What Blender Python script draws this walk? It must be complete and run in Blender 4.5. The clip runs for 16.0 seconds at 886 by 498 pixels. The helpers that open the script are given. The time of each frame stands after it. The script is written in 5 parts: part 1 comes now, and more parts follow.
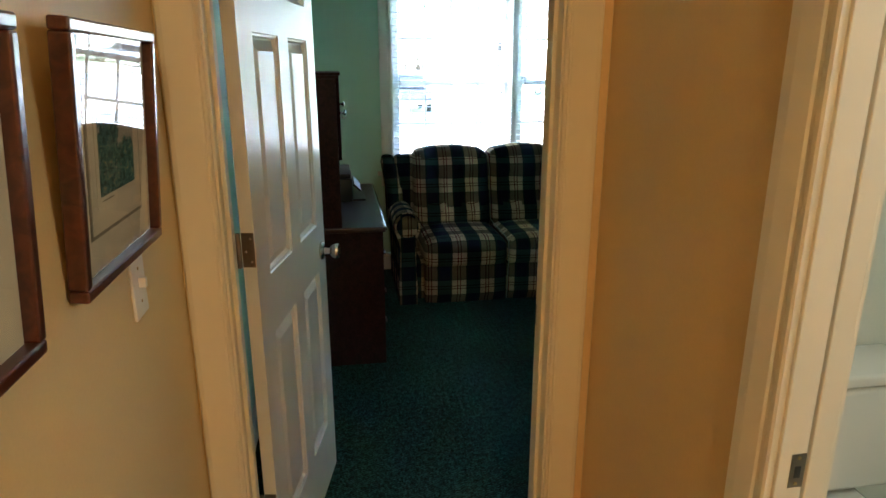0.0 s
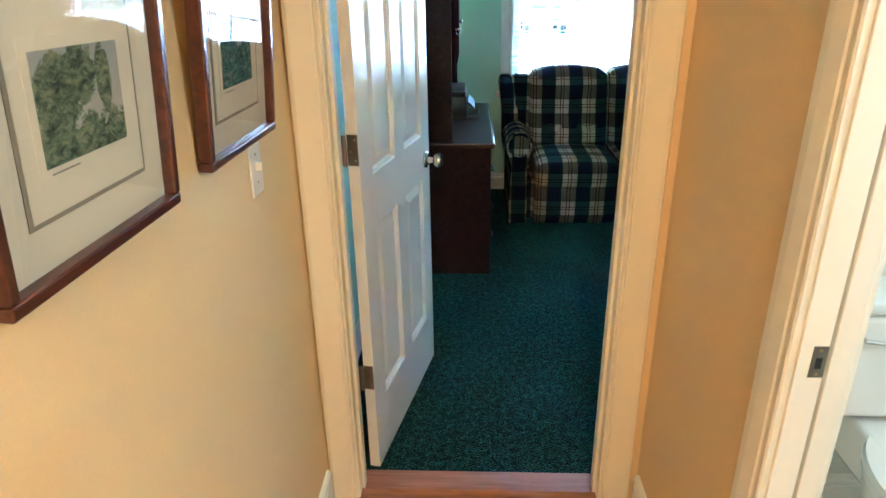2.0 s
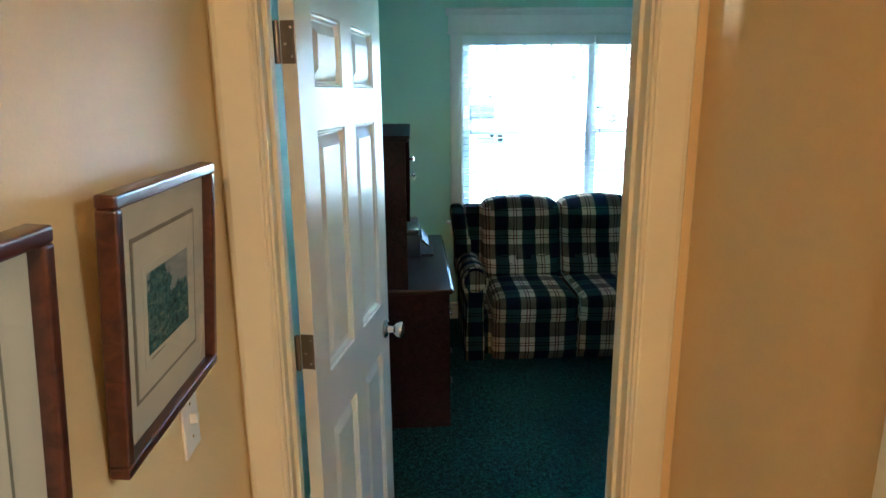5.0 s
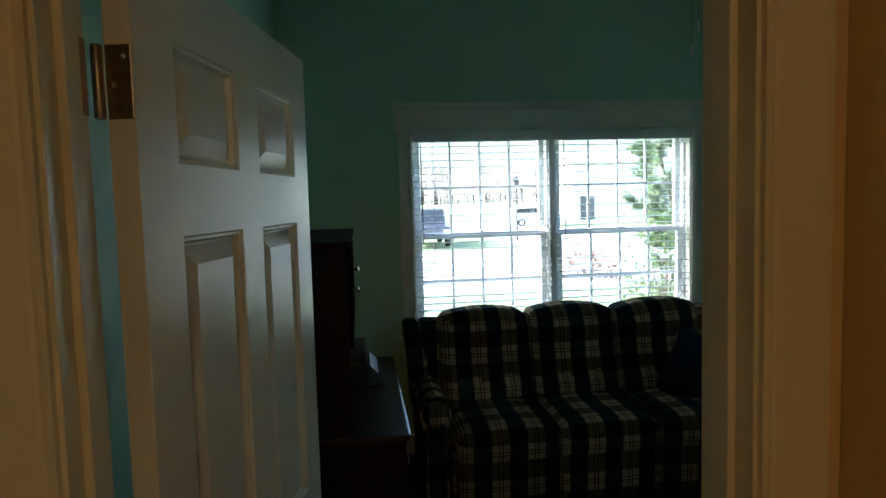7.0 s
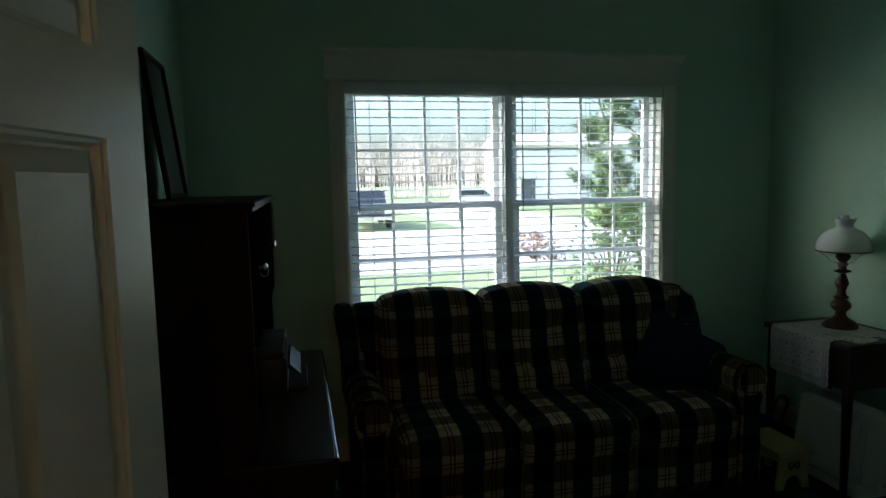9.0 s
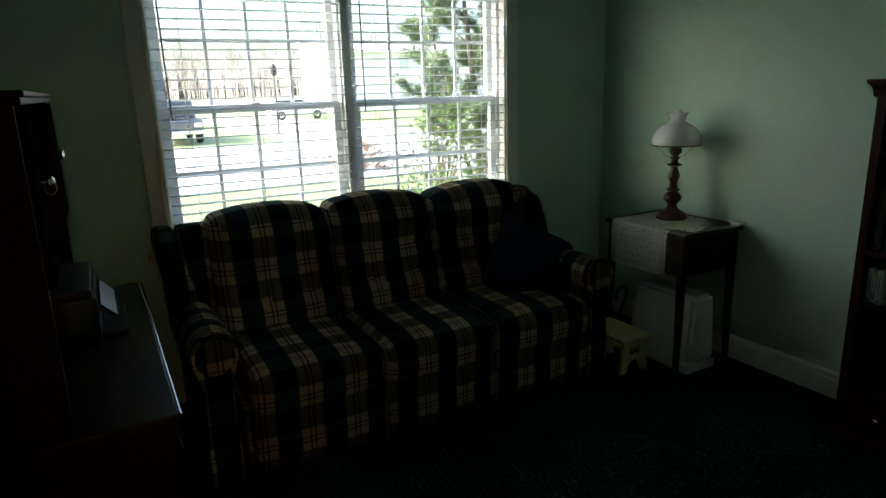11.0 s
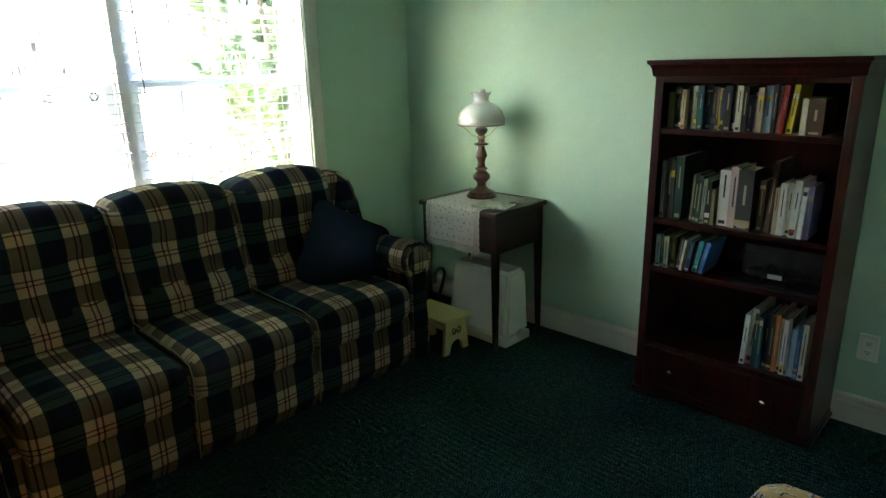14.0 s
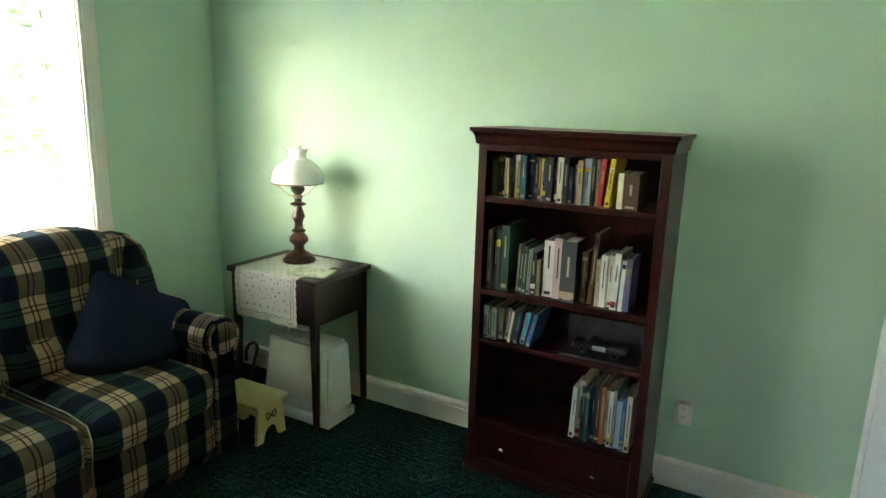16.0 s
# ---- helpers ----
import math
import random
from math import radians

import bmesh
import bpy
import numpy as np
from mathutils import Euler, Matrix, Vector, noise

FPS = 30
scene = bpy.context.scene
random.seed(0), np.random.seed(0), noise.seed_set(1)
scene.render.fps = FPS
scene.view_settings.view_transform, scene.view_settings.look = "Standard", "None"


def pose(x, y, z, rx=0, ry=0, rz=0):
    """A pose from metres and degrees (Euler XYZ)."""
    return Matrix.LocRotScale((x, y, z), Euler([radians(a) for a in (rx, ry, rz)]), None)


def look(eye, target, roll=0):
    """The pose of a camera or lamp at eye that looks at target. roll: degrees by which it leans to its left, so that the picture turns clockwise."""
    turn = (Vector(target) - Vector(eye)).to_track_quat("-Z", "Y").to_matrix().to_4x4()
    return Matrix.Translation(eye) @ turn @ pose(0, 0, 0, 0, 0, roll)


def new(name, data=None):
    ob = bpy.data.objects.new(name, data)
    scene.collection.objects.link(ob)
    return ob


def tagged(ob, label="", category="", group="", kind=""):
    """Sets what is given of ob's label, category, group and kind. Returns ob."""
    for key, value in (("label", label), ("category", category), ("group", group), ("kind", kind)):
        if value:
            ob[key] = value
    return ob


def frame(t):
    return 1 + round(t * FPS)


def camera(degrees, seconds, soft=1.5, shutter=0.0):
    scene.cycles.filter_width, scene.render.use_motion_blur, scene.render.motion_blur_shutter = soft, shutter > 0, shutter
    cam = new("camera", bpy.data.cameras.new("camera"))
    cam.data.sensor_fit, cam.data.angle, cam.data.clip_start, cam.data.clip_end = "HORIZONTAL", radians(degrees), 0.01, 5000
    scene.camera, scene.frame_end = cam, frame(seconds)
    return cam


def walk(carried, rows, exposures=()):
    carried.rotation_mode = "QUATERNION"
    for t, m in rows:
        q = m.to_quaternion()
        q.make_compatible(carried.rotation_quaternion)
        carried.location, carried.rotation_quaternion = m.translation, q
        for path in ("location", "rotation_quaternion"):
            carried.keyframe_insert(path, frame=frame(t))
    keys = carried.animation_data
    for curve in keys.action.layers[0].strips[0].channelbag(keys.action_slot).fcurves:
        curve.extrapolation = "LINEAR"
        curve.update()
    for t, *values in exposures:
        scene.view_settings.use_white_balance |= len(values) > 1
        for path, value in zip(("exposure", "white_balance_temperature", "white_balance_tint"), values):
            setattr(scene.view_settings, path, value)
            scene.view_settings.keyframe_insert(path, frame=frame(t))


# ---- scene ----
cam = camera(69.9, 16.0)
PATH = [
    (0, (0.260, -1.582, 1.576), (0.566, 0.317, 1.026), -0.1),
    (0.5, (0.303, -1.664, 1.571), (0.400, 0.232, 0.940), -0.2),
    (1, (0.339, -1.717, 1.566), (0.318, 0.162, 0.881), -0.5),
    (1.5, (0.355, -1.74, 1.559), (0.281, 0.123, 0.834), -0.9),
    (2, (0.36, -1.751, 1.559), (0.268, 0.096, 0.797), -1.0),
    (2.5, (0.361, -1.75, 1.573), (0.265, 0.089, 0.794), -1.1),
    (3, (0.364, -1.747, 1.592), (0.271, 0.095, 0.819), -1.3),
    (3.5, (0.373, -1.722, 1.623), (0.292, 0.136, 0.887), -1.8),
    (4, (0.356, -1.637, 1.665), (0.308, 0.251, 1.009), -1.5),
    (4.5, (0.322, -1.527, 1.708), (0.321, 0.391, 1.142), -0.5),
    (5, (0.285, -1.453, 1.742), (0.376, 0.488, 1.27), -0.6),
    (5.2, (0.283, -1.424, 1.755), (0.404, 0.525, 1.321), 0.0),
    (7.3, (0.305, -0.79, 1.674), (0.599, 1.184, 1.533), -1.3),
    (7.4, (0.302, -0.784, 1.667), (0.610, 1.185, 1.520), -1.1),
    (7.5, (0.311, -0.762, 1.667), (0.636, 1.205, 1.512), -1.2),
    (8, (0.414, -0.508, 1.652), (0.798, 1.448, 1.487), -1.3),
    (8.4, (0.441, -0.39, 1.653), (0.831, 1.564, 1.473), -1.2),
    (8.5, (0.437, -0.355, 1.622), (0.831, 1.599, 1.451), -1.0),
    (9, (0.392, -0.231, 1.599), (0.833, 1.708, 1.39), -1.2),
    (9.5, (0.375, -0.126, 1.58), (0.961, 1.756, 1.242), -1.0),
    (9.7, (0.372, -0.081, 1.566), (1.038, 1.767, 1.189), -1.1),
    (12, (0.383, 0.126, 1.519), (1.434, 1.744, 0.992), -1.4),
    (12.5, (0.375, 0.156, 1.503), (1.536, 1.696, 0.973), -1.3),
    (13, (0.438, 0.193, 1.549), (1.674, 1.661, 0.985), -1.7),
    (13.5, (0.455, 0.205, 1.54), (1.765, 1.606, 0.972), -1.5),
    (14, (0.469, 0.208, 1.528), (1.842, 1.548, 0.965), -1.3),
    (14.5, (0.448, 0.227, 1.566), (1.911, 1.463, 0.991), -0.7),
    (15, (0.512, 0.243, 1.562), (2.091, 1.335, 1.003), -0.1),
    (15.5, (0.633, 0.259, 1.619), (2.286, 1.245, 1.075), 0.7),
    (15.8, (0.717, 0.308, 1.601), (2.405, 1.267, 1.118), 1.3),
    (16, (0.725, 0.355, 1.596), (2.44, 1.286, 1.157), 1.7),
]
EXPOSURES = [(0.0, 4.75, 5250, 6), (0.5, 5.35, 5000, 6), (1.2, 5.85, 4580, 6), (2.8, 6.12, 4120, 6), (3.6, 6.12, 4020, 6), (4.2, 6.0, 4020, 6), (5.0, 5.35, 4420, 6), (6.3, 3.7, 5000, 4), (7.3, 2.65, 5400, 2), (8.0, 2.17, 5450, 2), (9.0, 2.2, 5500, 2), (9.7, 2.28, 5700, 2), (12.0, 3.2, 6200, 4), (13.0, 4.0, 6150, 5), (14.5, 5.0, 6200, 6), (15.5, 5.6, 6500, 7), (16.0, 5.72, 6650, 9)]
SKY, SUN, HALL, BATH = 0.15, 1.2, 1.5, 0.6
DOOR_OPEN = 78.7
walk(cam, [(t, look(eye, target, roll)) for t, eye, target, roll in PATH], EXPOSURES)

# ---- light ----
world = bpy.data.worlds.new("world")
scene.world = world
world.use_nodes = True
wn = world.node_tree
sky = wn.nodes.new("ShaderNodeTexSky")
sky.sky_type, sky.sun_disc, sky.sun_elevation, sky.sun_rotation = "NISHITA", False, radians(30), radians(276)
sky.dust_density = 6.0
wn.links.new(sky.outputs[0], wn.nodes["Background"].inputs[0])
wn.nodes["Background"].inputs[1].default_value = SKY


def lamp(name, kind, energy, m, color=(1, 1, 1), **kw):
    data = bpy.data.lights.new(name, kind)
    data.energy, data.color = energy, color
    for k, v in kw.items():
        if k == "size":
            data.size = v
        elif k == "size_y":
            data.shape, data.size_y = "RECTANGLE", v
        elif k == "angle":
            data.angle = v
        elif k == "radius":
            data.shadow_soft_size = v
    ob = new(name, data)
    ob.matrix_basis = m
    return ob


lamp("sun", "SUN", SUN, look((-8.61, 0.905, 5.0), (0, 0, 0)), (1, 0.95, 0.88), angle=radians(4))
lamp("hall_bulb", "POINT", HALL, pose(0.36, -3.0, 2.33), (1.0, 0.635, 0.275), radius=0.11)
# unseen fill lamp, added in place of the bathroom's own daylight
lamp("bath_fill", "POINT", BATH, pose(1.75, -1.5, 2.28), (1.0, 0.90, 0.68), radius=0.12)


# ---- materials ----
def nodes(name):
    m = bpy.data.materials.new(name)
    m.use_nodes = True
    return m, m.node_tree, m.node_tree.nodes["Principled BSDF"]


def nd(t, kind, **inputs):
    n = t.nodes.new(kind)
    for k, v in inputs.items():
        n.inputs[k.replace("_", " ")].default_value = v
    return n


def coords(t, out="Object"):
    return t.nodes.new("ShaderNodeTexCoord").outputs[out]


def ramp(t, fac, stops, interp="LINEAR"):
    r = t.nodes.new("ShaderNodeValToRGB")
    r.color_ramp.interpolation = interp
    e = r.color_ramp.elements
    while len(e) < len(stops):
        e.new(0.5)
    for el, (p, c) in zip(e, stops):
        el.position, el.color = p, (*c, 1)
    t.links.new(fac, r.inputs[0])
    return r.outputs[0]


def shade(c, k):
    return tuple(min(1, v * k) for v in c)


def plain(name, color, rough=0.6, grain=40.0, var=0.08, bump=0.02, metal=0.0, big=1.3, coat=0.0, stretch=(1, 1, 1), spec=0.5):
    """A surface with fine grain and slow, broad unevenness."""
    m, t, b = nodes(name)
    mp = nd(t, "ShaderNodeMapping", Scale=stretch)
    t.links.new(coords(t), mp.inputs[0])
    n1 = nd(t, "ShaderNodeTexNoise", Scale=grain, Detail=4.0)
    n2 = nd(t, "ShaderNodeTexNoise", Scale=big, Detail=2.0)
    t.links.new(mp.outputs[0], n1.inputs[0])
    t.links.new(mp.outputs[0], n2.inputs[0])
    add = nd(t, "ShaderNodeMath")
    add.operation = "ADD"
    t.links.new(n1.outputs[0], add.inputs[0])
    t.links.new(n2.outputs[0], add.inputs[1])
    half = nd(t, "ShaderNodeMath")
    half.operation = "MULTIPLY"
    half.inputs[1].default_value = 0.5
    t.links.new(add.outputs[0], half.inputs[0])
    t.links.new(ramp(t, half.outputs[0], [(0.3, shade(color, 1 - var)), (0.7, shade(color, 1 + var))]), b.inputs["Base Color"])
    b.inputs["Roughness"].default_value, b.inputs["Metallic"].default_value = rough, metal
    b.inputs["Specular IOR Level"].default_value = spec
    b.inputs["Coat Weight"].default_value, b.inputs["Coat Roughness"].default_value = coat, 0.15
    if bump:
        bp = nd(t, "ShaderNodeBump", Strength=bump, Distance=0.01)
        t.links.new(n1.outputs[0], bp.inputs["Height"])
        t.links.new(bp.outputs[0], b.inputs["Normal"])
    return m


def wood(name, dark, light, rough=0.3, axis=2, coat=0.4, spec=0.5):
    """Stained wood with grain running along one axis."""
    m, t, b = nodes(name)
    s = [14, 14, 14]
    s[axis] = 1.1
    mp = nd(t, "ShaderNodeMapping", Scale=s)
    t.links.new(coords(t), mp.inputs[0])
    n1 = nd(t, "ShaderNodeTexNoise", Scale=3.0, Detail=6.0, Distortion=1.2)
    t.links.new(mp.outputs[0], n1.inputs[0])
    t.links.new(ramp(t, n1.outputs[0], [(0.3, dark), (0.72, light)]), b.inputs["Base Color"])
    b.inputs["Roughness"].default_value, b.inputs["Specular IOR Level"].default_value = rough, spec
    b.inputs["Coat Weight"].default_value, b.inputs["Coat Roughness"].default_value = coat, 0.12
    bp = nd(t, "ShaderNodeBump", Strength=0.03, Distance=0.005)
    t.links.new(n1.outputs[0], bp.inputs["Height"])
    t.links.new(bp.outputs[0], b.inputs["Normal"])
    return m


def glass_mat(name, rough=0.0, tint=(1, 1, 1), spec=0.5):
    """A thin clear pane: mostly see-through, with a faint reflection."""
    m, t, b = nodes(name)
    mix = t.nodes.new("ShaderNodeMixShader")
    tr = nd(t, "ShaderNodeBsdfTransparent", Color=(*tint, 1))
    gl = nd(t, "ShaderNodeBsdfGlossy", Color=(1, 1, 1, 1), Roughness=rough)
    fr = nd(t, "ShaderNodeFresnel", IOR=1.5)
    t.links.new(fr.outputs[0], mix.inputs[0])
    t.links.new(tr.outputs[0], mix.inputs[1])
    t.links.new(gl.outputs[0], mix.inputs[2])
    t.links.new(mix.outputs[0], t.nodes["Material Output"].inputs[0])
    return m


def carpet_mat():
    """Dark green loop carpet with a small broken herringbone weave."""
    m, t, b = nodes("carpet")
    co = coords(t)
    sep = t.nodes.new("ShaderNodeSeparateXYZ")
    t.links.new(co, sep.inputs[0])

    def mth(op, a, c):
        n = t.nodes.new("ShaderNodeMath")
        n.operation = op
        for i, v in enumerate((a, c)):
            if isinstance(v, (int, float)):
                n.inputs[i].default_value = v
            else:
                t.links.new(v, n.inputs[i])
        return n.outputs[0]
    zig = mth("PINGPONG", mth("MULTIPLY", sep.outputs[0], 34.0), 0.5)
    band = mth("FRACT", mth("ADD", mth("MULTIPLY", sep.outputs[1], 78.0), mth("MULTIPLY", zig, 2.2)), 0)
    n1 = nd(t, "ShaderNodeTexNoise", Scale=130.0, Detail=4.0)
    n2 = nd(t, "ShaderNodeTexNoise", Scale=42.0, Detail=3.0)
    n3 = nd(t, "ShaderNodeTexNoise", Scale=1.6, Detail=2.0)
    for n in (n1, n2, n3):
        t.links.new(co, n.inputs[0])
    h = mth("ADD", mth("MULTIPLY", band, 0.24), mth("ADD", mth("MULTIPLY", n1.outputs[0], 0.75), mth("ADD", mth("MULTIPLY", n2.outputs[0], 0.35), mth("MULTIPLY", n3.outputs[0], 0.15))))
    t.links.new(ramp(t, h, [(0.62, (0.0011, 0.0055, 0.0056)), (0.76, (0.0068, 0.033, 0.032)), (0.90, (0.046, 0.142, 0.132))]), b.inputs["Base Color"])
    b.inputs["Roughness"].default_value = 0.95
    b.inputs["Specular IOR Level"].default_value = 0.15
    bp = nd(t, "ShaderNodeBump", Strength=1.0, Distance=0.012)
    t.links.new(h, bp.inputs["Height"])
    t.links.new(bp.outputs[0], b.inputs["Normal"])
    return m


def plaid_mat(name):
    """Woven plaid: sand and slate bands half a repeat wide on navy, with paired fine dark lines both ways."""
    m, t, b = nodes(name)
    uv = coords(t, "UV")
    sep = t.nodes.new("ShaderNodeSeparateXYZ")
    t.links.new(uv, sep.inputs[0])
    SAND, WINE, GREEN = (0.44, 0.34, 0.22), (0.14, 0.05, 0.045), (0.022, 0.044, 0.045)
    MID, MIDW, NAVY, INK = (0.122, 0.100, 0.067), (0.040, 0.018, 0.018), (0.006, 0.010, 0.026), (0.007, 0.018, 0.024)

    def thread(src, shift, period, stops):
        add = nd(t, "ShaderNodeMath")
        add.operation, add.inputs[1].default_value = "ADD", shift
        t.links.new(src, add.inputs[0])
        mul = nd(t, "ShaderNodeMath")
        mul.operation, mul.inputs[1].default_value = "MULTIPLY", 1 / period
        t.links.new(add.outputs[0], mul.inputs[0])
        fr = nd(t, "ShaderNodeMath")
        fr.operation = "FRACT"
        t.links.new(mul.outputs[0], fr.inputs[0])
        return ramp(t, fr.outputs[0], stops, "CONSTANT")

    def rows(sand, wine, ground, edge):
        return [(0, sand), (0.175, wine), (0.21, sand), (0.275, wine), (0.31, sand), (0.495, edge), (0.56, ground), (0.935, edge)]

    def blend(kind, fac, a, c):
        x = t.nodes.new("ShaderNodeMix")
        x.data_type, x.blend_type = "RGBA", kind
        if isinstance(fac, float):
            x.inputs[0].default_value = fac
        else:
            t.links.new(fac, x.inputs[0])
        t.links.new(a, x.inputs[6])
        t.links.new(c, x.inputs[7])
        return x.outputs[2]
    light = thread(sep.outputs[0], 0.0135 + 0.1965, 0.1965, rows(SAND, WINE, GREEN, GREEN))
    dark = thread(sep.outputs[0], 0.0135 + 0.1965, 0.1965, rows(MID, MIDW, NAVY, INK))
    one, zero = (1, 1, 1), (0, 0, 0)
    mask = thread(sep.outputs[1], 0.05, 0.2, [(0, one), (0.5, zero)])
    line = (0.30, 0.24, 0.24)
    lines = thread(sep.outputs[1], 0.05, 0.2, [(0, one), (0.185, line), (0.215, one), (0.28, line), (0.31, one), (0.5, (0.8, 0.9, 0.9)), (0.56, one), (0.94, (0.8, 0.9, 0.9))])
    cloth = blend("MULTIPLY", 1.0, blend("MIX", mask, dark, light), lines)
    wv = nd(t, "ShaderNodeTexNoise", Scale=260.0, Detail=2.0)
    fade = nd(t, "ShaderNodeTexNoise", Scale=9.0, Detail=3.0)
    for n in (wv, fade):
        t.links.new(uv, n.inputs[0])
    cloth = blend("MULTIPLY", 1.0, cloth, ramp(t, wv.outputs[0], [(0.3, (0.66, 0.66, 0.66)), (0.7, (1.14, 1.14, 1.14))]))
    cloth = blend("MULTIPLY", 1.0, cloth, ramp(t, fade.outputs[0], [(0.3, (0.82, 0.82, 0.82)), (0.7, (1.1, 1.1, 1.1))]))
    t.links.new(cloth, b.inputs["Base Color"])
    b.inputs["Roughness"].default_value = 0.95
    b.inputs["Specular IOR Level"].default_value = 0.1
    bp = nd(t, "ShaderNodeBump", Strength=0.3, Distance=0.004)
    t.links.new(wv.outputs[0], bp.inputs["Height"])
    t.links.new(bp.outputs[0], b.inputs["Normal"])
    return m


def spots(name, base, cols, scale=30.0, rough=0.85, cover=0.42):
    """Printed or painted blotches of several colours on a base."""
    m, t, b = nodes(name)
    co = coords(t)
    v = nd(t, "ShaderNodeTexVoronoi", Scale=scale)
    t.links.new(co, v.inputs[0])
    n = nd(t, "ShaderNodeTexNoise", Scale=scale * 0.35, Detail=4.0)
    t.links.new(co, n.inputs[0])
    k = len(cols)
    c = ramp(t, n.outputs[0], [(0.36 + 0.3 * i / k, col) for i, col in enumerate(cols)], "CONSTANT")
    mix = t.nodes.new("ShaderNodeMix")
    mix.data_type = "RGBA"
    lt = nd(t, "ShaderNodeMath")
    lt.operation, lt.inputs[1].default_value = "LESS_THAN", cover
    t.links.new(v.outputs[0], lt.inputs[0])
    t.links.new(lt.outputs[0], mix.inputs[0])
    mix.inputs[6].default_value = (*base, 1)
    t.links.new(c, mix.inputs[7])
    t.links.new(mix.outputs[2], b.inputs["Base Color"])
    b.inputs["Roughness"].default_value = rough
    return m


SAGE = plain("sage_wall_paint", (0.545, 0.76, 0.60), 0.55, 160, 0.03, 0.05, big=0.8, spec=0.3)
TAN = plain("tan_wall_paint", (0.75, 0.565, 0.265), 0.5, 160, 0.03, 0.05, big=0.9, spec=0.35)
WHITE = plain("white_trim_paint", (0.83, 0.82, 0.77), 0.35, 60, 0.03, 0.02, stretch=(1, 1, 0.2))
DOORW = plain("white_door_paint", (0.80, 0.80, 0.77), 0.28, 90, 0.02, 0.06, stretch=(8, 8, 0.6))
VINYL = plain("white_vinyl", (0.84, 0.86, 0.88), 0.35, 30, 0.02, 0.0)


def slat_mat():
    """White vinyl thin enough to let some daylight through."""
    m = plain("white_slat", (0.86, 0.87, 0.88), 0.4, 30, 0.02, 0.0)
    t = m.node_tree
    mix = t.nodes.new("ShaderNodeMixShader")
    mix.inputs[0].default_value = 0.3
    tr = nd(t, "ShaderNodeBsdfTranslucent", Color=(0.84, 0.87, 0.92, 1))
    t.links.new(t.nodes["Principled BSDF"].outputs[0], mix.inputs[1])
    t.links.new(tr.outputs[0], mix.inputs[2])
    t.links.new(mix.outputs[0], t.nodes["Material Output"].inputs[0])
    return m


SLAT = slat_mat()
CREAM = plain("cream_trim_paint", (0.82, 0.75, 0.55), 0.4, 50, 0.012, 0.0)
IVORY = plain("ivory_trim_paint", (0.78, 0.76, 0.67), 0.4, 50, 0.012, 0.0)
CEIL = plain("ceiling_paint", (0.86, 0.86, 0.82), 0.8, 90, 0.03, 0.15)
BATHW = plain("bath_wall_paint", (0.72, 0.74, 0.66), 0.5, 120, 0.03, 0.04)
CARPET = carpet_mat()
PLAID = plaid_mat("plaid_cloth")
OAK = wood("oak_floor", (0.27, 0.11, 0.05), (0.46, 0.20, 0.10), 0.3, 0, 0.5)
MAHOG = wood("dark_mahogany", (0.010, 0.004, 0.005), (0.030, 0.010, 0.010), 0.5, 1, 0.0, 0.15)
CHERRY = wood("red_cherry", (0.014, 0.0022, 0.0022), (0.056, 0.0075, 0.0055), 0.32, 2, 0.2, 0.4)
# darker, matt copy of the mahogany: shade put into the hutch fronts' colour
SHADOWW = wood("shaded_dull_mahogany", (0.008, 0.003, 0.004), (0.022, 0.008, 0.008), 0.9, 2, 0.0, 0.0)
FRAMEW = wood("frame_wood", (0.04, 0.009, 0.005), (0.10, 0.026, 0.012), 0.28, 1, 0.5)
TABLEW = wood("dark_table_wood", (0.016, 0.008, 0.006), (0.05, 0.024, 0.016), 0.4, 2, 0.15)
LAMPW = wood("turned_wood", (0.035, 0.012, 0.006), (0.11, 0.042, 0.020), 0.3, 2, 0.4)
CHROME = plain("satin_nickel", (0.62, 0.60, 0.56), 0.22, 60, 0.05, 0.0, metal=1.0)
BRASS = plain("brass", (0.55, 0.38, 0.16), 0.3, 60, 0.08, 0.0, metal=1.0)
BRONZE = plain("hinge_metal", (0.30, 0.25, 0.20), 0.35, 60, 0.1, 0.01, metal=1.0)
OPAL = plain("opal_glass", (0.90, 0.90, 0.89), 0.12, 20, 0.01, 0.0, coat=0.6)
PLASTIC = plain("cream_plastic", (0.80, 0.76, 0.66), 0.35, 30, 0.02, 0.0)
CASEP = plain("milky_plastic", (0.76, 0.79, 0.74), 0.4, 30, 0.03, 0.01)
BLACKP = plain("black_plastic", (0.015, 0.015, 0.017), 0.35, 80, 0.1, 0.02)
GREYP = plain("grey_plastic", (0.35, 0.36, 0.38), 0.4, 60, 0.05, 0.0)
PAPER = plain("paper", (0.80, 0.77, 0.68), 0.8, 120, 0.04, 0.02)
MATB = plain("mat_board", (0.85, 0.71, 0.49), 0.85, 140, 0.03, 0.03)
MATD = plain("mat_bevel", (0.36, 0.28, 0.18), 0.85, 60, 0.05, 0.0)
NAVYC = plain("navy_cloth", (0.012, 0.018, 0.040), 0.95, 300, 0.25, 0.4, spec=0.1)
LACE = spots("cut_lace", (0.86, 0.85, 0.80), [(0.86, 0.85, 0.80), (0.80, 0.79, 0.72), (0.22, 0.21, 0.18), (0.84, 0.83, 0.78), (0.86, 0.85, 0.80)], 60.0, 0.9, 0.30)
LINEN = plain("white_linen", (0.84, 0.82, 0.75), 0.9, 220, 0.06, 0.1)
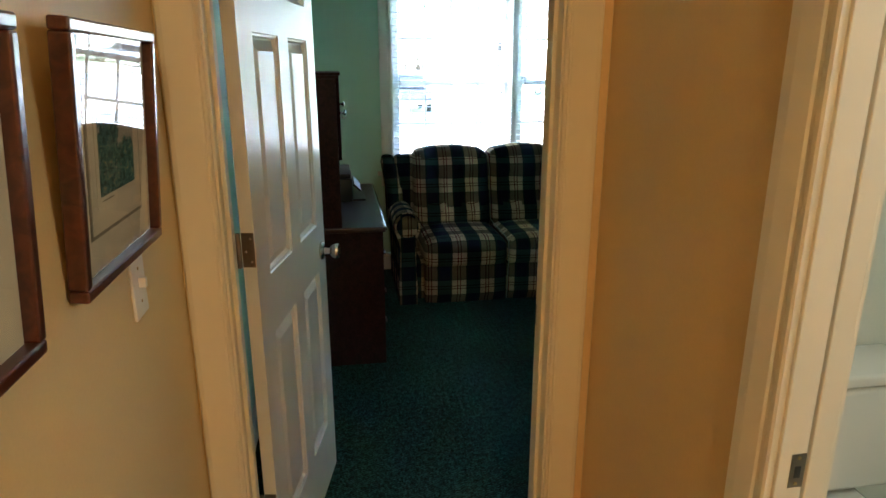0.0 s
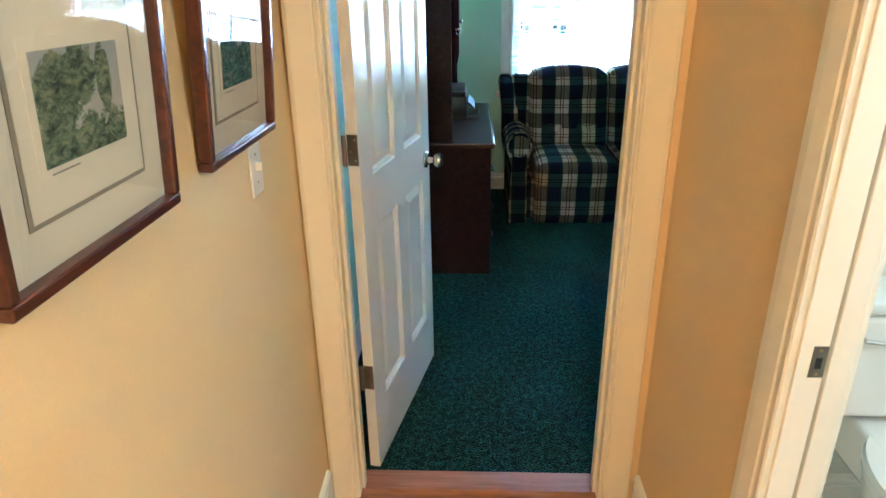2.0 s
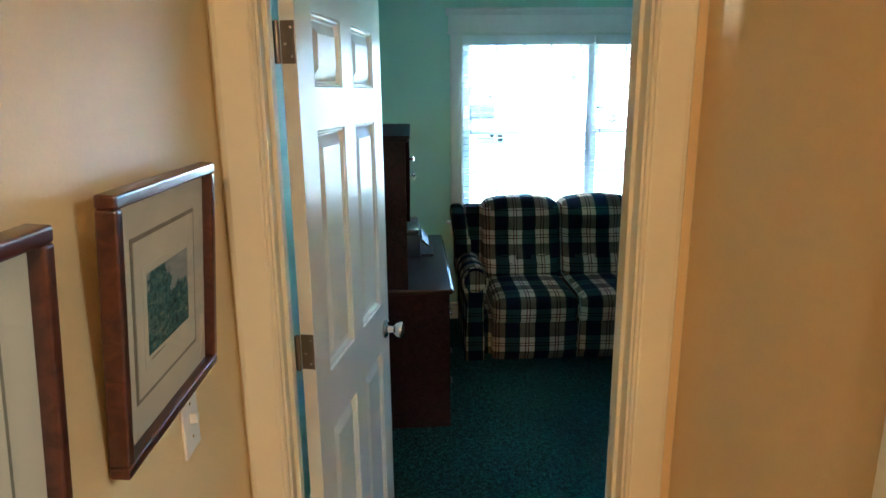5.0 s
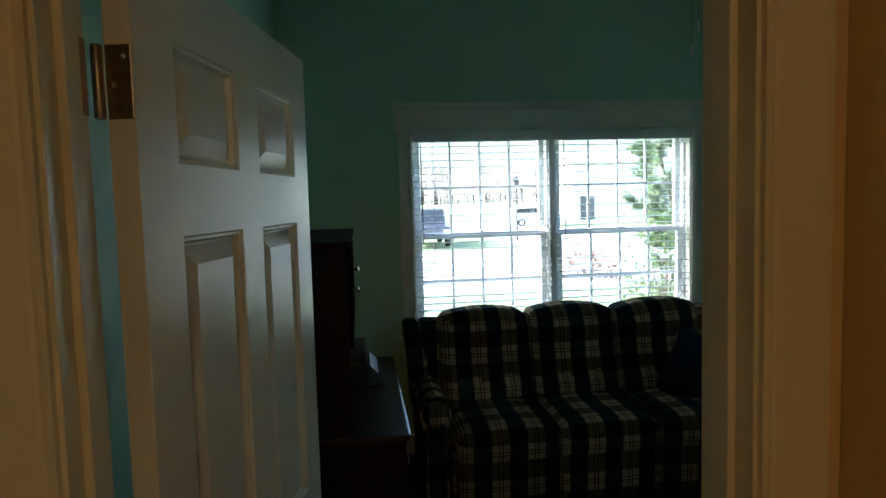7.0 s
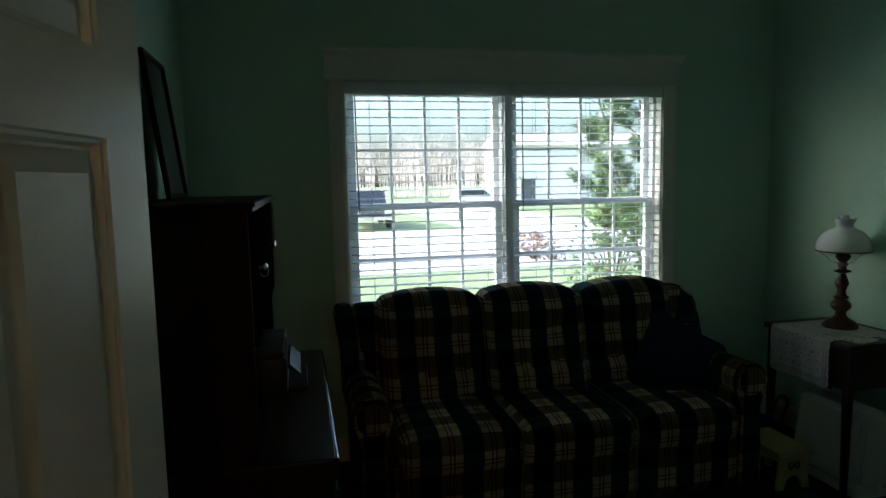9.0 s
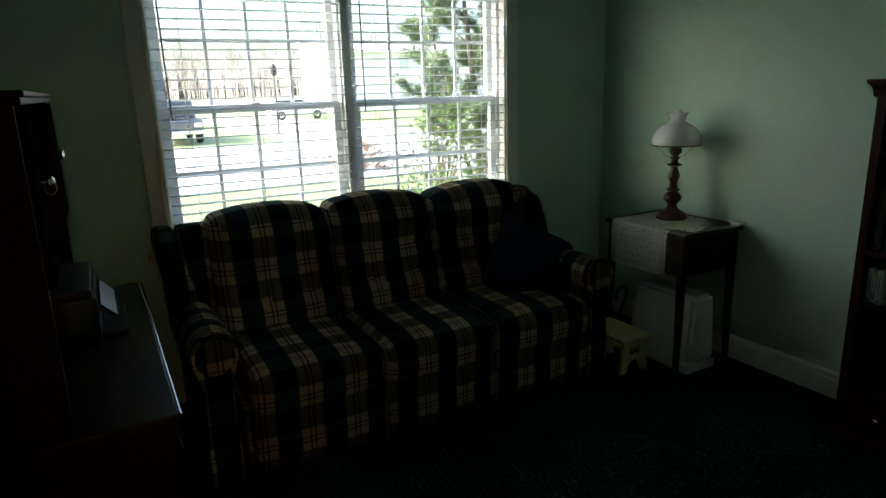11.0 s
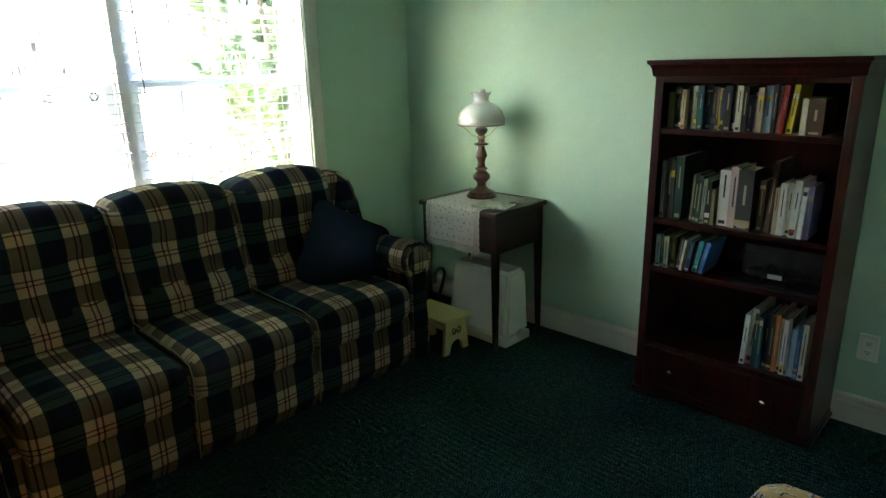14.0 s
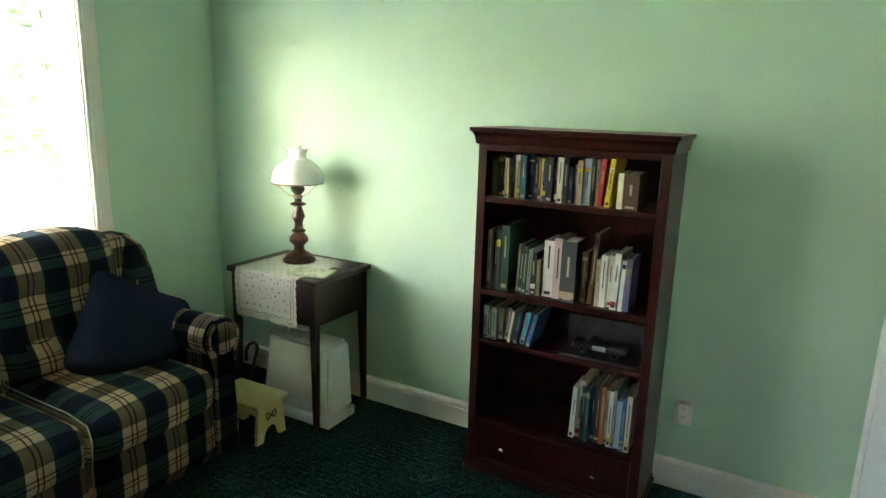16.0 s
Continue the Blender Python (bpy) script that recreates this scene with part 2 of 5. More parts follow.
FLORAL = spots("floral_cloth", (0.55, 0.35, 0.14), [(0.58, 0.40, 0.17), (0.60, 0.32, 0.20), (0.03, 0.03, 0.03), (0.56, 0.58, 0.56), (0.52, 0.30, 0.12), (0.62, 0.45, 0.2)], 70.0, 0.85, 0.55)
YELLOW = plain("yellow_paint", (0.66, 0.60, 0.26), 0.5, 40, 0.12, 0.03)
GREENINK = plain("dark_green_ink", (0.03, 0.05, 0.04), 0.6, 40, 0.1, 0.0)
PIPING = plain("pale_piping", (0.20, 0.22, 0.17), 0.9, 200, 0.15, 0.1)
CERAMIC = plain("white_ceramic", (0.84, 0.83, 0.78), 0.08, 10, 0.01, 0.0, coat=0.5)
TILE = plain("bath_floor", (0.62, 0.60, 0.50), 0.3, 20, 0.06, 0.01)
PANE = glass_mat("window_glass")
PICGLASS = glass_mat("picture_glass")
LAWN = plain("lawn_green", (0.20, 0.25, 0.12), 0.9, 8, 0.35, 0.1, big=0.25)
CONC = plain("pale_concrete", (0.58, 0.57, 0.54), 0.9, 12, 0.08, 0.05, big=0.3)


# ---- building helpers ----
def world_of(ob):
    return ob.matrix_basis.copy() if ob.parent is None else Matrix.Identity(4)


def mesh_of(name, bm, material, smooth=None):
    me = bpy.data.meshes.new(name)
    bm.normal_update()
    bm.to_mesh(me)
    bm.free()
    if material:
        me.materials.append(material)
    if smooth is not None:
        me.shade_smooth()
        me.set_sharp_from_angle(angle=radians(smooth))
    return me


def part(name, bm, material, parent, label="", smooth=None):
    """One mesh under a thing or a part; its corners are given in the world's metres."""
    ob = new(name, mesh_of(name, bm, material, smooth))
    ob.parent = parent
    ob.matrix_parent_inverse = world_of(parent).inverted()
    return tagged(ob, label)


def solo(name, bm, material, label, category, kind="", group="", smooth=None):
    return tagged(new(name, mesh_of(name, bm, material, smooth)), label, category, group, kind)


def thing(name, at, label, category, group="", kind=""):
    ob = new(name)
    ob.empty_display_size = 0.1
    ob.matrix_basis = Matrix.Translation(at)
    return tagged(ob, label, category, group, kind)


def box(*b, bev=0.0, seg=2, m=None):
    """A bmesh of boxes (x0, y0, z0, x1, y1, z1), bevelled."""
    bm = bmesh.new()
    for x0, y0, z0, x1, y1, z1 in (b if isinstance(b[0], tuple) else (b,)):
        r = bmesh.ops.create_cube(bm, size=1.0)
        bmesh.ops.transform(bm, matrix=Matrix.Translation(((x0 + x1) / 2, (y0 + y1) / 2, (z0 + z1) / 2)) @ Matrix.Diagonal((abs(x1 - x0), abs(y1 - y0), abs(z1 - z0), 1)), verts=r["verts"])
    if bev:
        bmesh.ops.bevel(bm, geom=bm.edges[:], offset=bev, segments=seg, affect="EDGES", profile=0.5)
    if m is not None:
        bm.transform(m)
    return bm


def spin(profile, at=(0, 0, 0), n=32, m=None):
    """A turned body from (radius, height) pairs."""
    bm = bmesh.new()
    rings = []
    for r, z in profile:
        rings.append([bm.verts.new((r * math.cos(2 * math.pi * i / n), r * math.sin(2 * math.pi * i / n), z)) for i in range(n)])
    for a, b in zip(rings, rings[1:]):
        for i in range(n):
            bm.faces.new((a[i], a[(i + 1) % n], b[(i + 1) % n], b[i]))
    bm.faces.new(rings[0][::-1])
    bm.faces.new(rings[-1])
    bm.transform(m if m is not None else Matrix.Translation(at))
    return bm


def tube(points, r, n=10):
    """A round bar along points."""
    bm = bmesh.new()
    pts = [Vector(p) for p in points]
    rings = []
    for i, p in enumerate(pts):
        d = (pts[min(i + 1, len(pts) - 1)] - pts[max(i - 1, 0)]).normalized()
        u = d.orthogonal().normalized() if i == 0 else (u - d * u.dot(d)).normalized()
        v = d.cross(u)
        rings.append([bm.verts.new(p + r * (math.cos(2 * math.pi * k / n) * u + math.sin(2 * math.pi * k / n) * v)) for k in range(n)])
    for a, b in zip(rings, rings[1:]):
        for k in range(n):
            bm.faces.new((a[k], a[(k + 1) % n], b[(k + 1) % n], b[k]))
    bm.faces.new(rings[0][::-1])
    bm.faces.new(rings[-1])
    return bm


def prism(outline, axis, a, b, bev=0.0):
    """An outline (two coordinates, in the order of the other axes) drawn out along an axis from a to b."""
    bm = bmesh.new()

    def at(p, q):
        return [(q, p[0], p[1]), (p[0], q, p[1]), (p[0], p[1], q)][axis]
    lo = [bm.verts.new(at(p, a)) for p in outline]
    hi = [bm.verts.new(at(p, b)) for p in outline]
    n = len(outline)
    bm.faces.new(lo)
    bm.faces.new(hi)
    for i in range(n):
        bm.faces.new((lo[i], lo[(i + 1) % n], hi[(i + 1) % n], hi[i]))
    bmesh.ops.recalc_face_normals(bm, faces=bm.faces[:])
    if bev:
        bmesh.ops.bevel(bm, geom=bm.edges[:], offset=bev, segments=2, affect="EDGES", profile=0.5)
    return bm


def uv_by(bm, f):
    """Lays a cloth's coordinates by a function of place and normal."""
    lay = bm.loops.layers.uv.verify()
    bm.normal_update()
    for face in bm.faces:
        for lp in face.loops:
            lp[lay].uv = f(lp.vert.co, face.normal)
    return bm


def sheet(a, b, c, d):
    """A thin pane with four corners."""
    bm = bmesh.new()
    bm.faces.new([bm.verts.new(p) for p in (a, b, c, d)])
    return bm


# ---- setting: bedroom, hall, bathroom ----
XL, XR, Y0, Y1, CZ = -0.17, 3.407, -0.02, 3.36, 3.05          # bedroom faces and ceiling
HL, HR, HB = -0.105, 0.885, -4.2                              # hall faces and far end
WT = 0.115
BW = 0.088                                                    # bathroom partition
DX0, DX1, DZ = -0.008, 0.768, 2.05                            # bedroom door opening
WX0, WX1, WZ0, WZ1 = 0.662, 2.622, 0.80, 2.165                # window opening
BY0, BY1 = -1.60, -0.85                                       # bathroom door opening


def wall(name, boxes, material, label):
    return solo(name, box(*boxes), material, label, "wall", "structure")


solo("floor", box(XL - 0.2, Y0 + 0.008, -0.06, XR + 0.2, Y1 + 0.2, 0.0), CARPET, "dark green loop carpet with a small herringbone weave", "floor", "structure")
solo("hall_floor", box(HL - 0.1, HB, -0.06, HR + 0.02, Y0 + 0.006, -0.003), OAK, "warm oak strip floor of the hall", "floor", "structure")
solo("bath_floor", box(HR + 0.024, -2.6, -0.06, 2.75, Y0 - WT, -0.004), TILE, "pale vinyl bathroom floor", "floor", "structure")
solo("ceiling", box(XL - 0.1, Y0 - WT, CZ, XR + 0.1, Y1 + 0.1, CZ + 0.1), CEIL, "white painted bedroom ceiling", "ceiling", "structure")
solo("hall_ceiling", box((HL - 0.1, HB, 2.44, HR + BW, Y0 - WT - 0.002, 2.54)), CEIL, "white painted hall ceiling", "ceiling", "structure")
solo("bath_ceiling", box(HR + BW + 0.002, -2.6, 2.44, 2.75, Y0 - WT - 0.002, 2.54), CEIL, "white painted bathroom ceiling", "ceiling", "structure")
wall("wall_west", [(XL - 0.12, Y0, 0, XL, Y1 + 0.16, CZ)], SAGE, "sage green painted bedroom wall")
wall("wall_east", [(XR, Y0 - WT, 0, XR + 0.12, Y1 + 0.16, CZ)], SAGE, "sage green painted bedroom wall")
wall("wall_north", [(XL, Y1, 0, WX0, Y1 + 0.15, CZ), (WX1, Y1, 0, XR, Y1 + 0.15, CZ), (WX0, Y1, 0, WX1, Y1 + 0.15, WZ0), (WX0, Y1, WZ1, WX1, Y1 + 0.15, CZ)], SAGE, "sage green painted window wall")
ym = Y0 - 0.055
wall("wall_south", [(XL - 0.12, ym, 0, DX0 - 0.02, Y0, CZ), (DX1 + 0.02, ym, 0, XR, Y0, CZ), (DX0 - 0.02, ym, DZ + 0.02, DX1 + 0.02, Y0, CZ)], SAGE, "sage green painted wall with the doorway")
wall("hall_wall_end", [(HL - 0.11, Y0 - WT, 0, DX0 - 0.02, ym - 0.001, 2.44), (DX1 + 0.02, Y0 - WT, 0, HR, ym - 0.001, 2.44), (DX0 - 0.02, Y0 - WT, DZ + 0.02, DX1 + 0.02, ym - 0.001, 2.44)], TAN, "tan painted hall wall round the doorway")
wall("hall_wall_west", [(HL - 0.11, HB, 0, HL, Y0 - WT - 0.001, 2.44)], TAN, "tan painted hall wall hung with pictures")
wall("hall_wall_east", [(HR, BY1 + 0.02, 0, HR + 0.06, Y0 - WT - 0.001, 2.44), (HR, HB, 0, HR + 0.06, BY0 - 0.02, 2.44), (HR, BY0 - 0.02, DZ + 0.02, HR + 0.06, BY1 + 0.02, 2.44)], TAN, "tan painted hall wall with the bathroom doorway")
wall("hall_wall_back", [(HL - 0.11, HB - 0.12, 0, HR + BW, HB, 2.44)], TAN, "tan painted wall closing the hall")
wall("bath_wall_west", [(HR + 0.062, BY1 + 0.02, 0, HR + BW, Y0 - WT - 0.001, 2.44), (HR + 0.062, -2.6, 0, HR + BW, BY0 - 0.02, 2.44), (HR + 0.062, BY0 - 0.02, DZ + 0.02, HR + BW, BY1 + 0.02, 2.44)], BATHW, "pale bathroom wall")
wall("bath_wall_north", [(HR + BW, Y0 - WT, 0, 2.75, ym - 0.002, 2.44)], BATHW, "pale bathroom wall behind the toilet")
wall("bath_wall_east", [(2.75, -2.6, 0, 2.85, Y0 - WT, 2.44)], BATHW, "pale bathroom wall")
wall("bath_wall_south", [(HR + BW, -2.7, 0, 2.85, -2.6, 2.44)], BATHW, "pale bathroom wall")

# skirting with a moulded cap
SK = [(0, 0), (0.014, 0), (0.014, 0.095), (0.011, 0.099), (0.011, 0.106), (0.016, 0.112), (0.014, 0.125), (0.006, 0.133), (0, 0.135)]


def skirting(name, axis, face, sign, a, b, label="white moulded baseboard along the wall"):
    solo(name, prism([(face + sign * x, z) for x, z in SK], axis, a, b), WHITE, label, "baseboard", "structure")


skirting("baseboard_east", 1, XR, -1, Y0, Y1)
skirting("baseboard_north", 0, Y1, -1, XL, XR)
skirting("baseboard_west", 1, XL, 1, Y0, Y1)
skirting("baseboard_south", 0, Y0, 1, DX1 + 0.12, 2.45)
skirting("baseboard_hall_west", 1, HL, 1, HB, Y0 - WT - 0.024)
skirting("baseboard_hall_east", 1, HR, -1, BY1 + 0.12, Y0 - WT - 0.02)
skirting("baseboard_bath", 0, Y0 - WT, -1, HR + BW, 2.75)

# moulded casing: a profile across its width w, t thick
CAS = [(0, 0), (0, 0.011), (0.004, 0.014), (0.012, 0.014), (0.016, 0.011), (0.022, 0.012), (0.026, 0.015), (0.060, 0.019), (0.080, 0.019), (0.086, 0.014), (0.086, 0)]


# plainer casing of the bedroom door: nearly flat, with a bead at the inner edge
FLATCAS = [(0, 0), (0, 0.010), (0.005, 0.014), (0.010, 0.012), (0.014, 0.0145), (0.072, 0.018), (0.082, 0.016), (0.086, 0.010), (0.086, 0)]


def casing_y(x_in, dirx, face, sign, z0, z1, prof=CAS):
    """An upright casing on a wall that faces along y."""
    return prism([(x_in + dirx * u, face + sign * v) for u, v in prof], 2, z0, z1)


def casing_x(y_in, diry, face, sign, z0, z1):
    return prism([(face + sign * v, y_in + diry * u) for u, v in CAS], 2, z0, z1)


d1 = thing("door_frame", (0.38, Y0 - 0.05, 0), "white painted moulded casing round the bedroom doorway", "door frame", kind="structure")
hy = Y0 - WT
part("jamb", box(DX0 - 0.02, hy, 0, DX0, Y0, DZ, bev=0.001), CREAM, d1)
part("jamb", box(DX1, hy, 0, DX1 + 0.02, Y0, DZ, bev=0.001), CREAM, d1)
part("head_jamb", box(DX0 - 0.02, hy, DZ, DX1 + 0.02, Y0, DZ + 0.02, bev=0.001), CREAM, d1)
part("door_stop", box(DX0, hy + 0.035, 0, DX0 + 0.011, Y0 - 0.04, DZ - 0.011, bev=0.002), CREAM, d1)
part("door_stop", box(DX1 - 0.011, hy + 0.035, 0, DX1, Y0 - 0.04, DZ - 0.011, bev=0.002), CREAM, d1)
part("door_stop", box(DX0 + 0.011, hy + 0.035, DZ - 0.011, DX1 - 0.011, Y0 - 0.04, DZ, bev=0.002), CREAM, d1)
part("casing", casing_y(DX0 - 0.006, -1, hy, -1, 0, DZ + 0.006, FLATCAS), CREAM, d1)
part("casing", casing_y(DX1 + 0.006, 1, hy, -1, 0, DZ + 0.006, FLATCAS), CREAM, d1)
part("head_casing", prism([(hy - v, DZ + 0.006 + u) for u, v in FLATCAS], 0, DX0 - 0.098, DX1 + 0.098), CREAM, d1)
part("casing", casing_y(DX0 - 0.006, -1, Y0, 1, 0, DZ + 0.006), CREAM, d1)
part("casing", casing_y(DX1 + 0.006, 1, Y0, 1, 0, DZ + 0.006), CREAM, d1)
part("head_casing", prism([(Y0 + v, DZ + 0.006 + u) for u, v in CAS], 0, DX0 - 0.098, DX1 + 0.098), CREAM, d1)
part("strike_plate", box(DX1 - 0.0015, Y0 - 0.034, 0.90, DX1 + 0.0004, Y0 - 0.006, 0.957), BRONZE, d1, "dark satin strike plate")

d2 = thing("bath_door_frame", (HR + 0.05, BY1, 0), "white painted moulded casing round the bathroom doorway", "door frame", kind="structure")
part("jamb", box((HR, BY1, 0, HR + 0.046, BY1 + 0.02, DZ), (HR + 0.052, BY1, 0, HR + BW, BY1 + 0.02, DZ), (HR + 0.04, BY1 + 0.012, 0, HR + 0.06, BY1 + 0.02, DZ), bev=0.002), IVORY, d2)
part("jamb", box(HR, BY0 - 0.02, 0, HR + BW, BY0, DZ, bev=0.001), IVORY, d2)
part("head_jamb", box(HR, BY0 - 0.02, DZ, HR + BW, BY1 + 0.02, DZ + 0.02, bev=0.001), IVORY, d2)
part("casing", casing_x(BY1 + 0.006, 1, HR, -1, 0, DZ + 0.006), IVORY, d2)
part("casing", casing_x(BY0 - 0.006, -1, HR, -1, 0, DZ + 0.006), IVORY, d2)
part("casing", casing_x(BY1 + 0.006, 1, HR + BW, 1, 0, DZ + 0.006), IVORY, d2)
part("head_casing", prism([(HR - v, DZ + 0.006 + u) for u, v in CAS], 1, BY0 - 0.098, BY1 + 0.098), IVORY, d2)
sp = part("strike_plate", box(HR + 0.021, BY1 - 0.0012, 0.962, HR + 0.045, BY1 + 0.001, 1.020, bev=0.0004), BRONZE, d2, "satin metal strike plate with a dark slot")
part("slot", box(HR + 0.028, BY1 - 0.0018, 0.979, HR + 0.038, BY1 - 0.001, 0.999), BLACKP, sp)
for zz in (0.969, 1.013):
    part("screw", spin([(0.003, 0), (0.003, 0.0007), (0.001, 0.0009)], n=10, m=Matrix.Translation((HR + 0.033, BY1 - 0.0012, zz)) @ Matrix.Rotation(radians(90), 4, "X")), BRASS, sp)

solo("threshold", prism([(hy + 0.02, -0.002), (Y0 + 0.010, -0.002), (Y0 + 0.010, 0.006), (hy + 0.035, 0.008)], 0, DX0 + 0.001, DX1 - 0.001), OAK, "oak strip where the hall floor meets the carpet", "threshold", "structure")

# closet door in the south wall, by the corner
cl = thing("closet_door", (2.9, Y0, 0), "white painted closet door with its casing", "door", kind="structure")
part("casing", casing_y(3.292, 1, Y0, 1, 0, DZ), WHITE, cl)
part("casing", casing_y(2.548, -1, Y0, 1, 0, DZ), WHITE, cl)
part("slab", box(2.552, Y0, 0.012, 3.288, Y0 + 0.008, DZ - 0.01, bev=0.002), DOORW, cl)
part("head_casing", prism([(Y0 + v, DZ + u) for u, v in CAS], 0, 2.456, 3.384), WHITE, cl)


# ---- bedroom door: six raised panels, standing open ----
def panel_door(w, h, t):
    """A moulded door slab lying in x (width), y (thickness), z."""
    st, mid = 0.105, 0.10
    pw = (w - 2 * st - mid) / 2
    xs = [(st, st + pw), (st + pw + mid, w - st)]
    zs = [(0.243, 0.862), (1.028, 1.65), (1.752, 1.92)]
    bm = bmesh.new()
    gx = sorted({0, w, *[v for p in xs for v in p]})
    gz = sorted({0, h, *[v for p in zs for v in p]})
    for side in (0, 1):
        y, s = (t, -1) if side else (0, 1)
        for i in range(len(gx) - 1):
            for k in range(len(gz) - 1):
                x0, x1, z0, z1 = gx[i], gx[i + 1], gz[k], gz[k + 1]
                steps = [(0, 0)]
                if (x0, x1) in xs and (z0, z1) in zs:
                    steps = [(0, 0), (0.003, 0.004), (0.008, 0.005), (0.012, 0.0155), (0.016, 0.016), (0.044, 0.003), (0.048, 0.003)]
                loops = []
                for ins, dep in steps:
                    c = [(x0 + ins, z0 + ins), (x1 - ins, z0 + ins), (x1 - ins, z1 - ins), (x0 + ins, z1 - ins)]
                    loops.append([bm.verts.new((a, y + s * dep, b)) for a, b in c])
                for A, B in zip(loops, loops[1:]):
                    for q in range(4):
                        bm.faces.new((A[q], A[(q + 1) % 4], B[(q + 1) % 4], B[q]))
                bm.faces.new(loops[-1])
    for a, b in (((0, 0), (w, 0)), ((w, 0), (w, h)), ((w, h), (0, h)), ((0, h), (0, 0))):
        bm.faces.new([bm.verts.new(v) for v in ((a[0], 0, a[1]), (b[0], 0, b[1]), (b[0], t, b[1]), (a[0], t, a[1]))])
    bmesh.ops.remove_doubles(bm, verts=bm.verts[:], dist=0.0002)
    bmesh.ops.recalc_face_normals(bm, faces=bm.faces[:])
    return bm


DW, DH, DT = 0.752, 2.03, 0.035
door = thing("door_1", (0, 0, 0), "white painted six-panel door standing open into the room", "door", kind="structure")
turn = Matrix.Translation((0.004, 0.002, 0.012)) @ Matrix.Rotation(radians(DOOR_OPEN), 4, "Z") @ Matrix.Translation((0.004, -DT, 0))
slab = panel_door(DW, DH, DT)
slab.transform(turn)
part("slab", slab, DOORW, door)
for z in (0.365, 1.125, 1.845):
    hg = part("hinge", box(-0.0035, 0.002, z - 0.045, -0.001, DT - 0.001, z + 0.045, bev=0.0008, m=turn @ Matrix.Translation((0.0025, 0, 0))), BRONZE, door, "dull bronze butt hinge")
    part("leaf", box(DX0 - 0.0004, Y0 - 0.036, z - 0.032, DX0 + 0.0018, Y0 - 0.001, z + 0.057, bev=0.0008), BRONZE, hg)
    for dx, dz in ((0.011, -0.030), (0.024, -0.004), (0.011, 0.030)):
        part("screw", spin([(0.0032, 0), (0.0032, 0.0006), (0.0012, 0.0009)], n=10, m=turn @ Matrix.Translation((-0.001, dx, z + dz)) @ Matrix.Rotation(radians(-90), 4, "Y")), CHROME, hg)
    part("knuckle", spin([(0.006, 0), (0.007, 0.004), (0.007, 0.085), (0.006, 0.089)], (DX0 + 0.006, 0.0, z - 0.033), 14), BRONZE, hg, smooth=50)
for side in (0, 1):
    ky = -0.002 if not side else DT + 0.002
    s = -1 if not side else 1
    km = turn @ Matrix.Translation((DW - 0.062, ky, 0.925)) @ Matrix.Rotation(radians(90 * -s), 4, "X")
    kn = part("door_knob", spin([(0.032, -0.003), (0.033, 0.003), (0.028, 0.008), (0.013, 0.012), (0.012, 0.032), (0.018, 0.036), (0.027, 0.045), (0.029, 0.056), (0.026, 0.064), (0.012, 0.068)], n=28, m=km), CHROME, door, "polished nickel door knob", smooth=40)
part("latch", box(DW - 0.0005, 0.006, 0.90, DW + 0.0012, DT - 0.006, 0.955, m=turn), CHROME, door)

# ---- window ----
win = thing("window_1", (1.64, Y1, WZ0), "white double window of two sash units with colonial grilles", "window", kind="structure")
part("casing", casing_y(WX0, -1, Y1, -1, WZ0 - 0.02, WZ1 + 0.006), WHITE, win)
part("casing", casing_y(WX1, 1, Y1, -1, WZ0 - 0.02, WZ1 + 0.006), WHITE, win)
part("frieze", box((WX0 - 0.10, Y1 - 0.024, WZ1 + 0.006, WX1 + 0.10, Y1, WZ1 + 0.135), (WX0 - 0.108, Y1 - 0.032, WZ1 + 0.002, WX1 + 0.108, Y1, WZ1 + 0.018), bev=0.003), WHITE, win)
part("cornice", prism([(Y1, WZ1 + 0.13), (Y1 - 0.027, WZ1 + 0.13), (Y1 - 0.034, WZ1 + 0.142), (Y1 - 0.046, WZ1 + 0.150), (Y1 - 0.050, WZ1 + 0.162), (Y1 - 0.060, WZ1 + 0.166), (Y1 - 0.060, WZ1 + 0.178), (Y1, WZ1 + 0.182)], 0, WX0 - 0.118, WX1 + 0.118), WHITE, win)
part("window_sill", box(WX0 - 0.12, Y1 - 0.045, WZ0 - 0.03, WX1 + 0.12, Y1 + 0.06, WZ0, bev=0.006), WHITE, win)
part("apron", prism([(Y1 - v, WZ0 - 0.03 - u) for u, v in CAS], 0, WX0 - 0.09, WX1 + 0.09), WHITE, win)
part("window_frame", box((WX0, Y1 + 0.06, WZ0, WX0 + 0.028, Y1 + 0.15, WZ1), (WX1 - 0.028, Y1 + 0.06, WZ0, WX1, Y1 + 0.15, WZ1), (WX0, Y1 + 0.06, WZ0, WX1, Y1 + 0.15, WZ0 + 0.03), (WX0, Y1 + 0.06, WZ1 - 0.03, WX1, Y1 + 0.15, WZ1), bev=0.002), VINYL, win)
part("reveal", box((WX0, Y1, WZ0, WX0 + 0.008, Y1 + 0.06, WZ1), (WX1 - 0.008, Y1, WZ0, WX1, Y1 + 0.06, WZ1), (WX0 + 0.008, Y1, WZ1 - 0.008, WX1 - 0.008, Y1 + 0.06, WZ1)), WHITE, win)
part("mullion", box((1.592, Y1 + 0.05, WZ0 + 0.03, 1.668, Y1 + 0.15, WZ1 - 0.03), (1.606, Y1 + 0.035, WZ0, 1.654, Y1 + 0.06, WZ1 - 0.01), bev=0.003), VINYL, win)
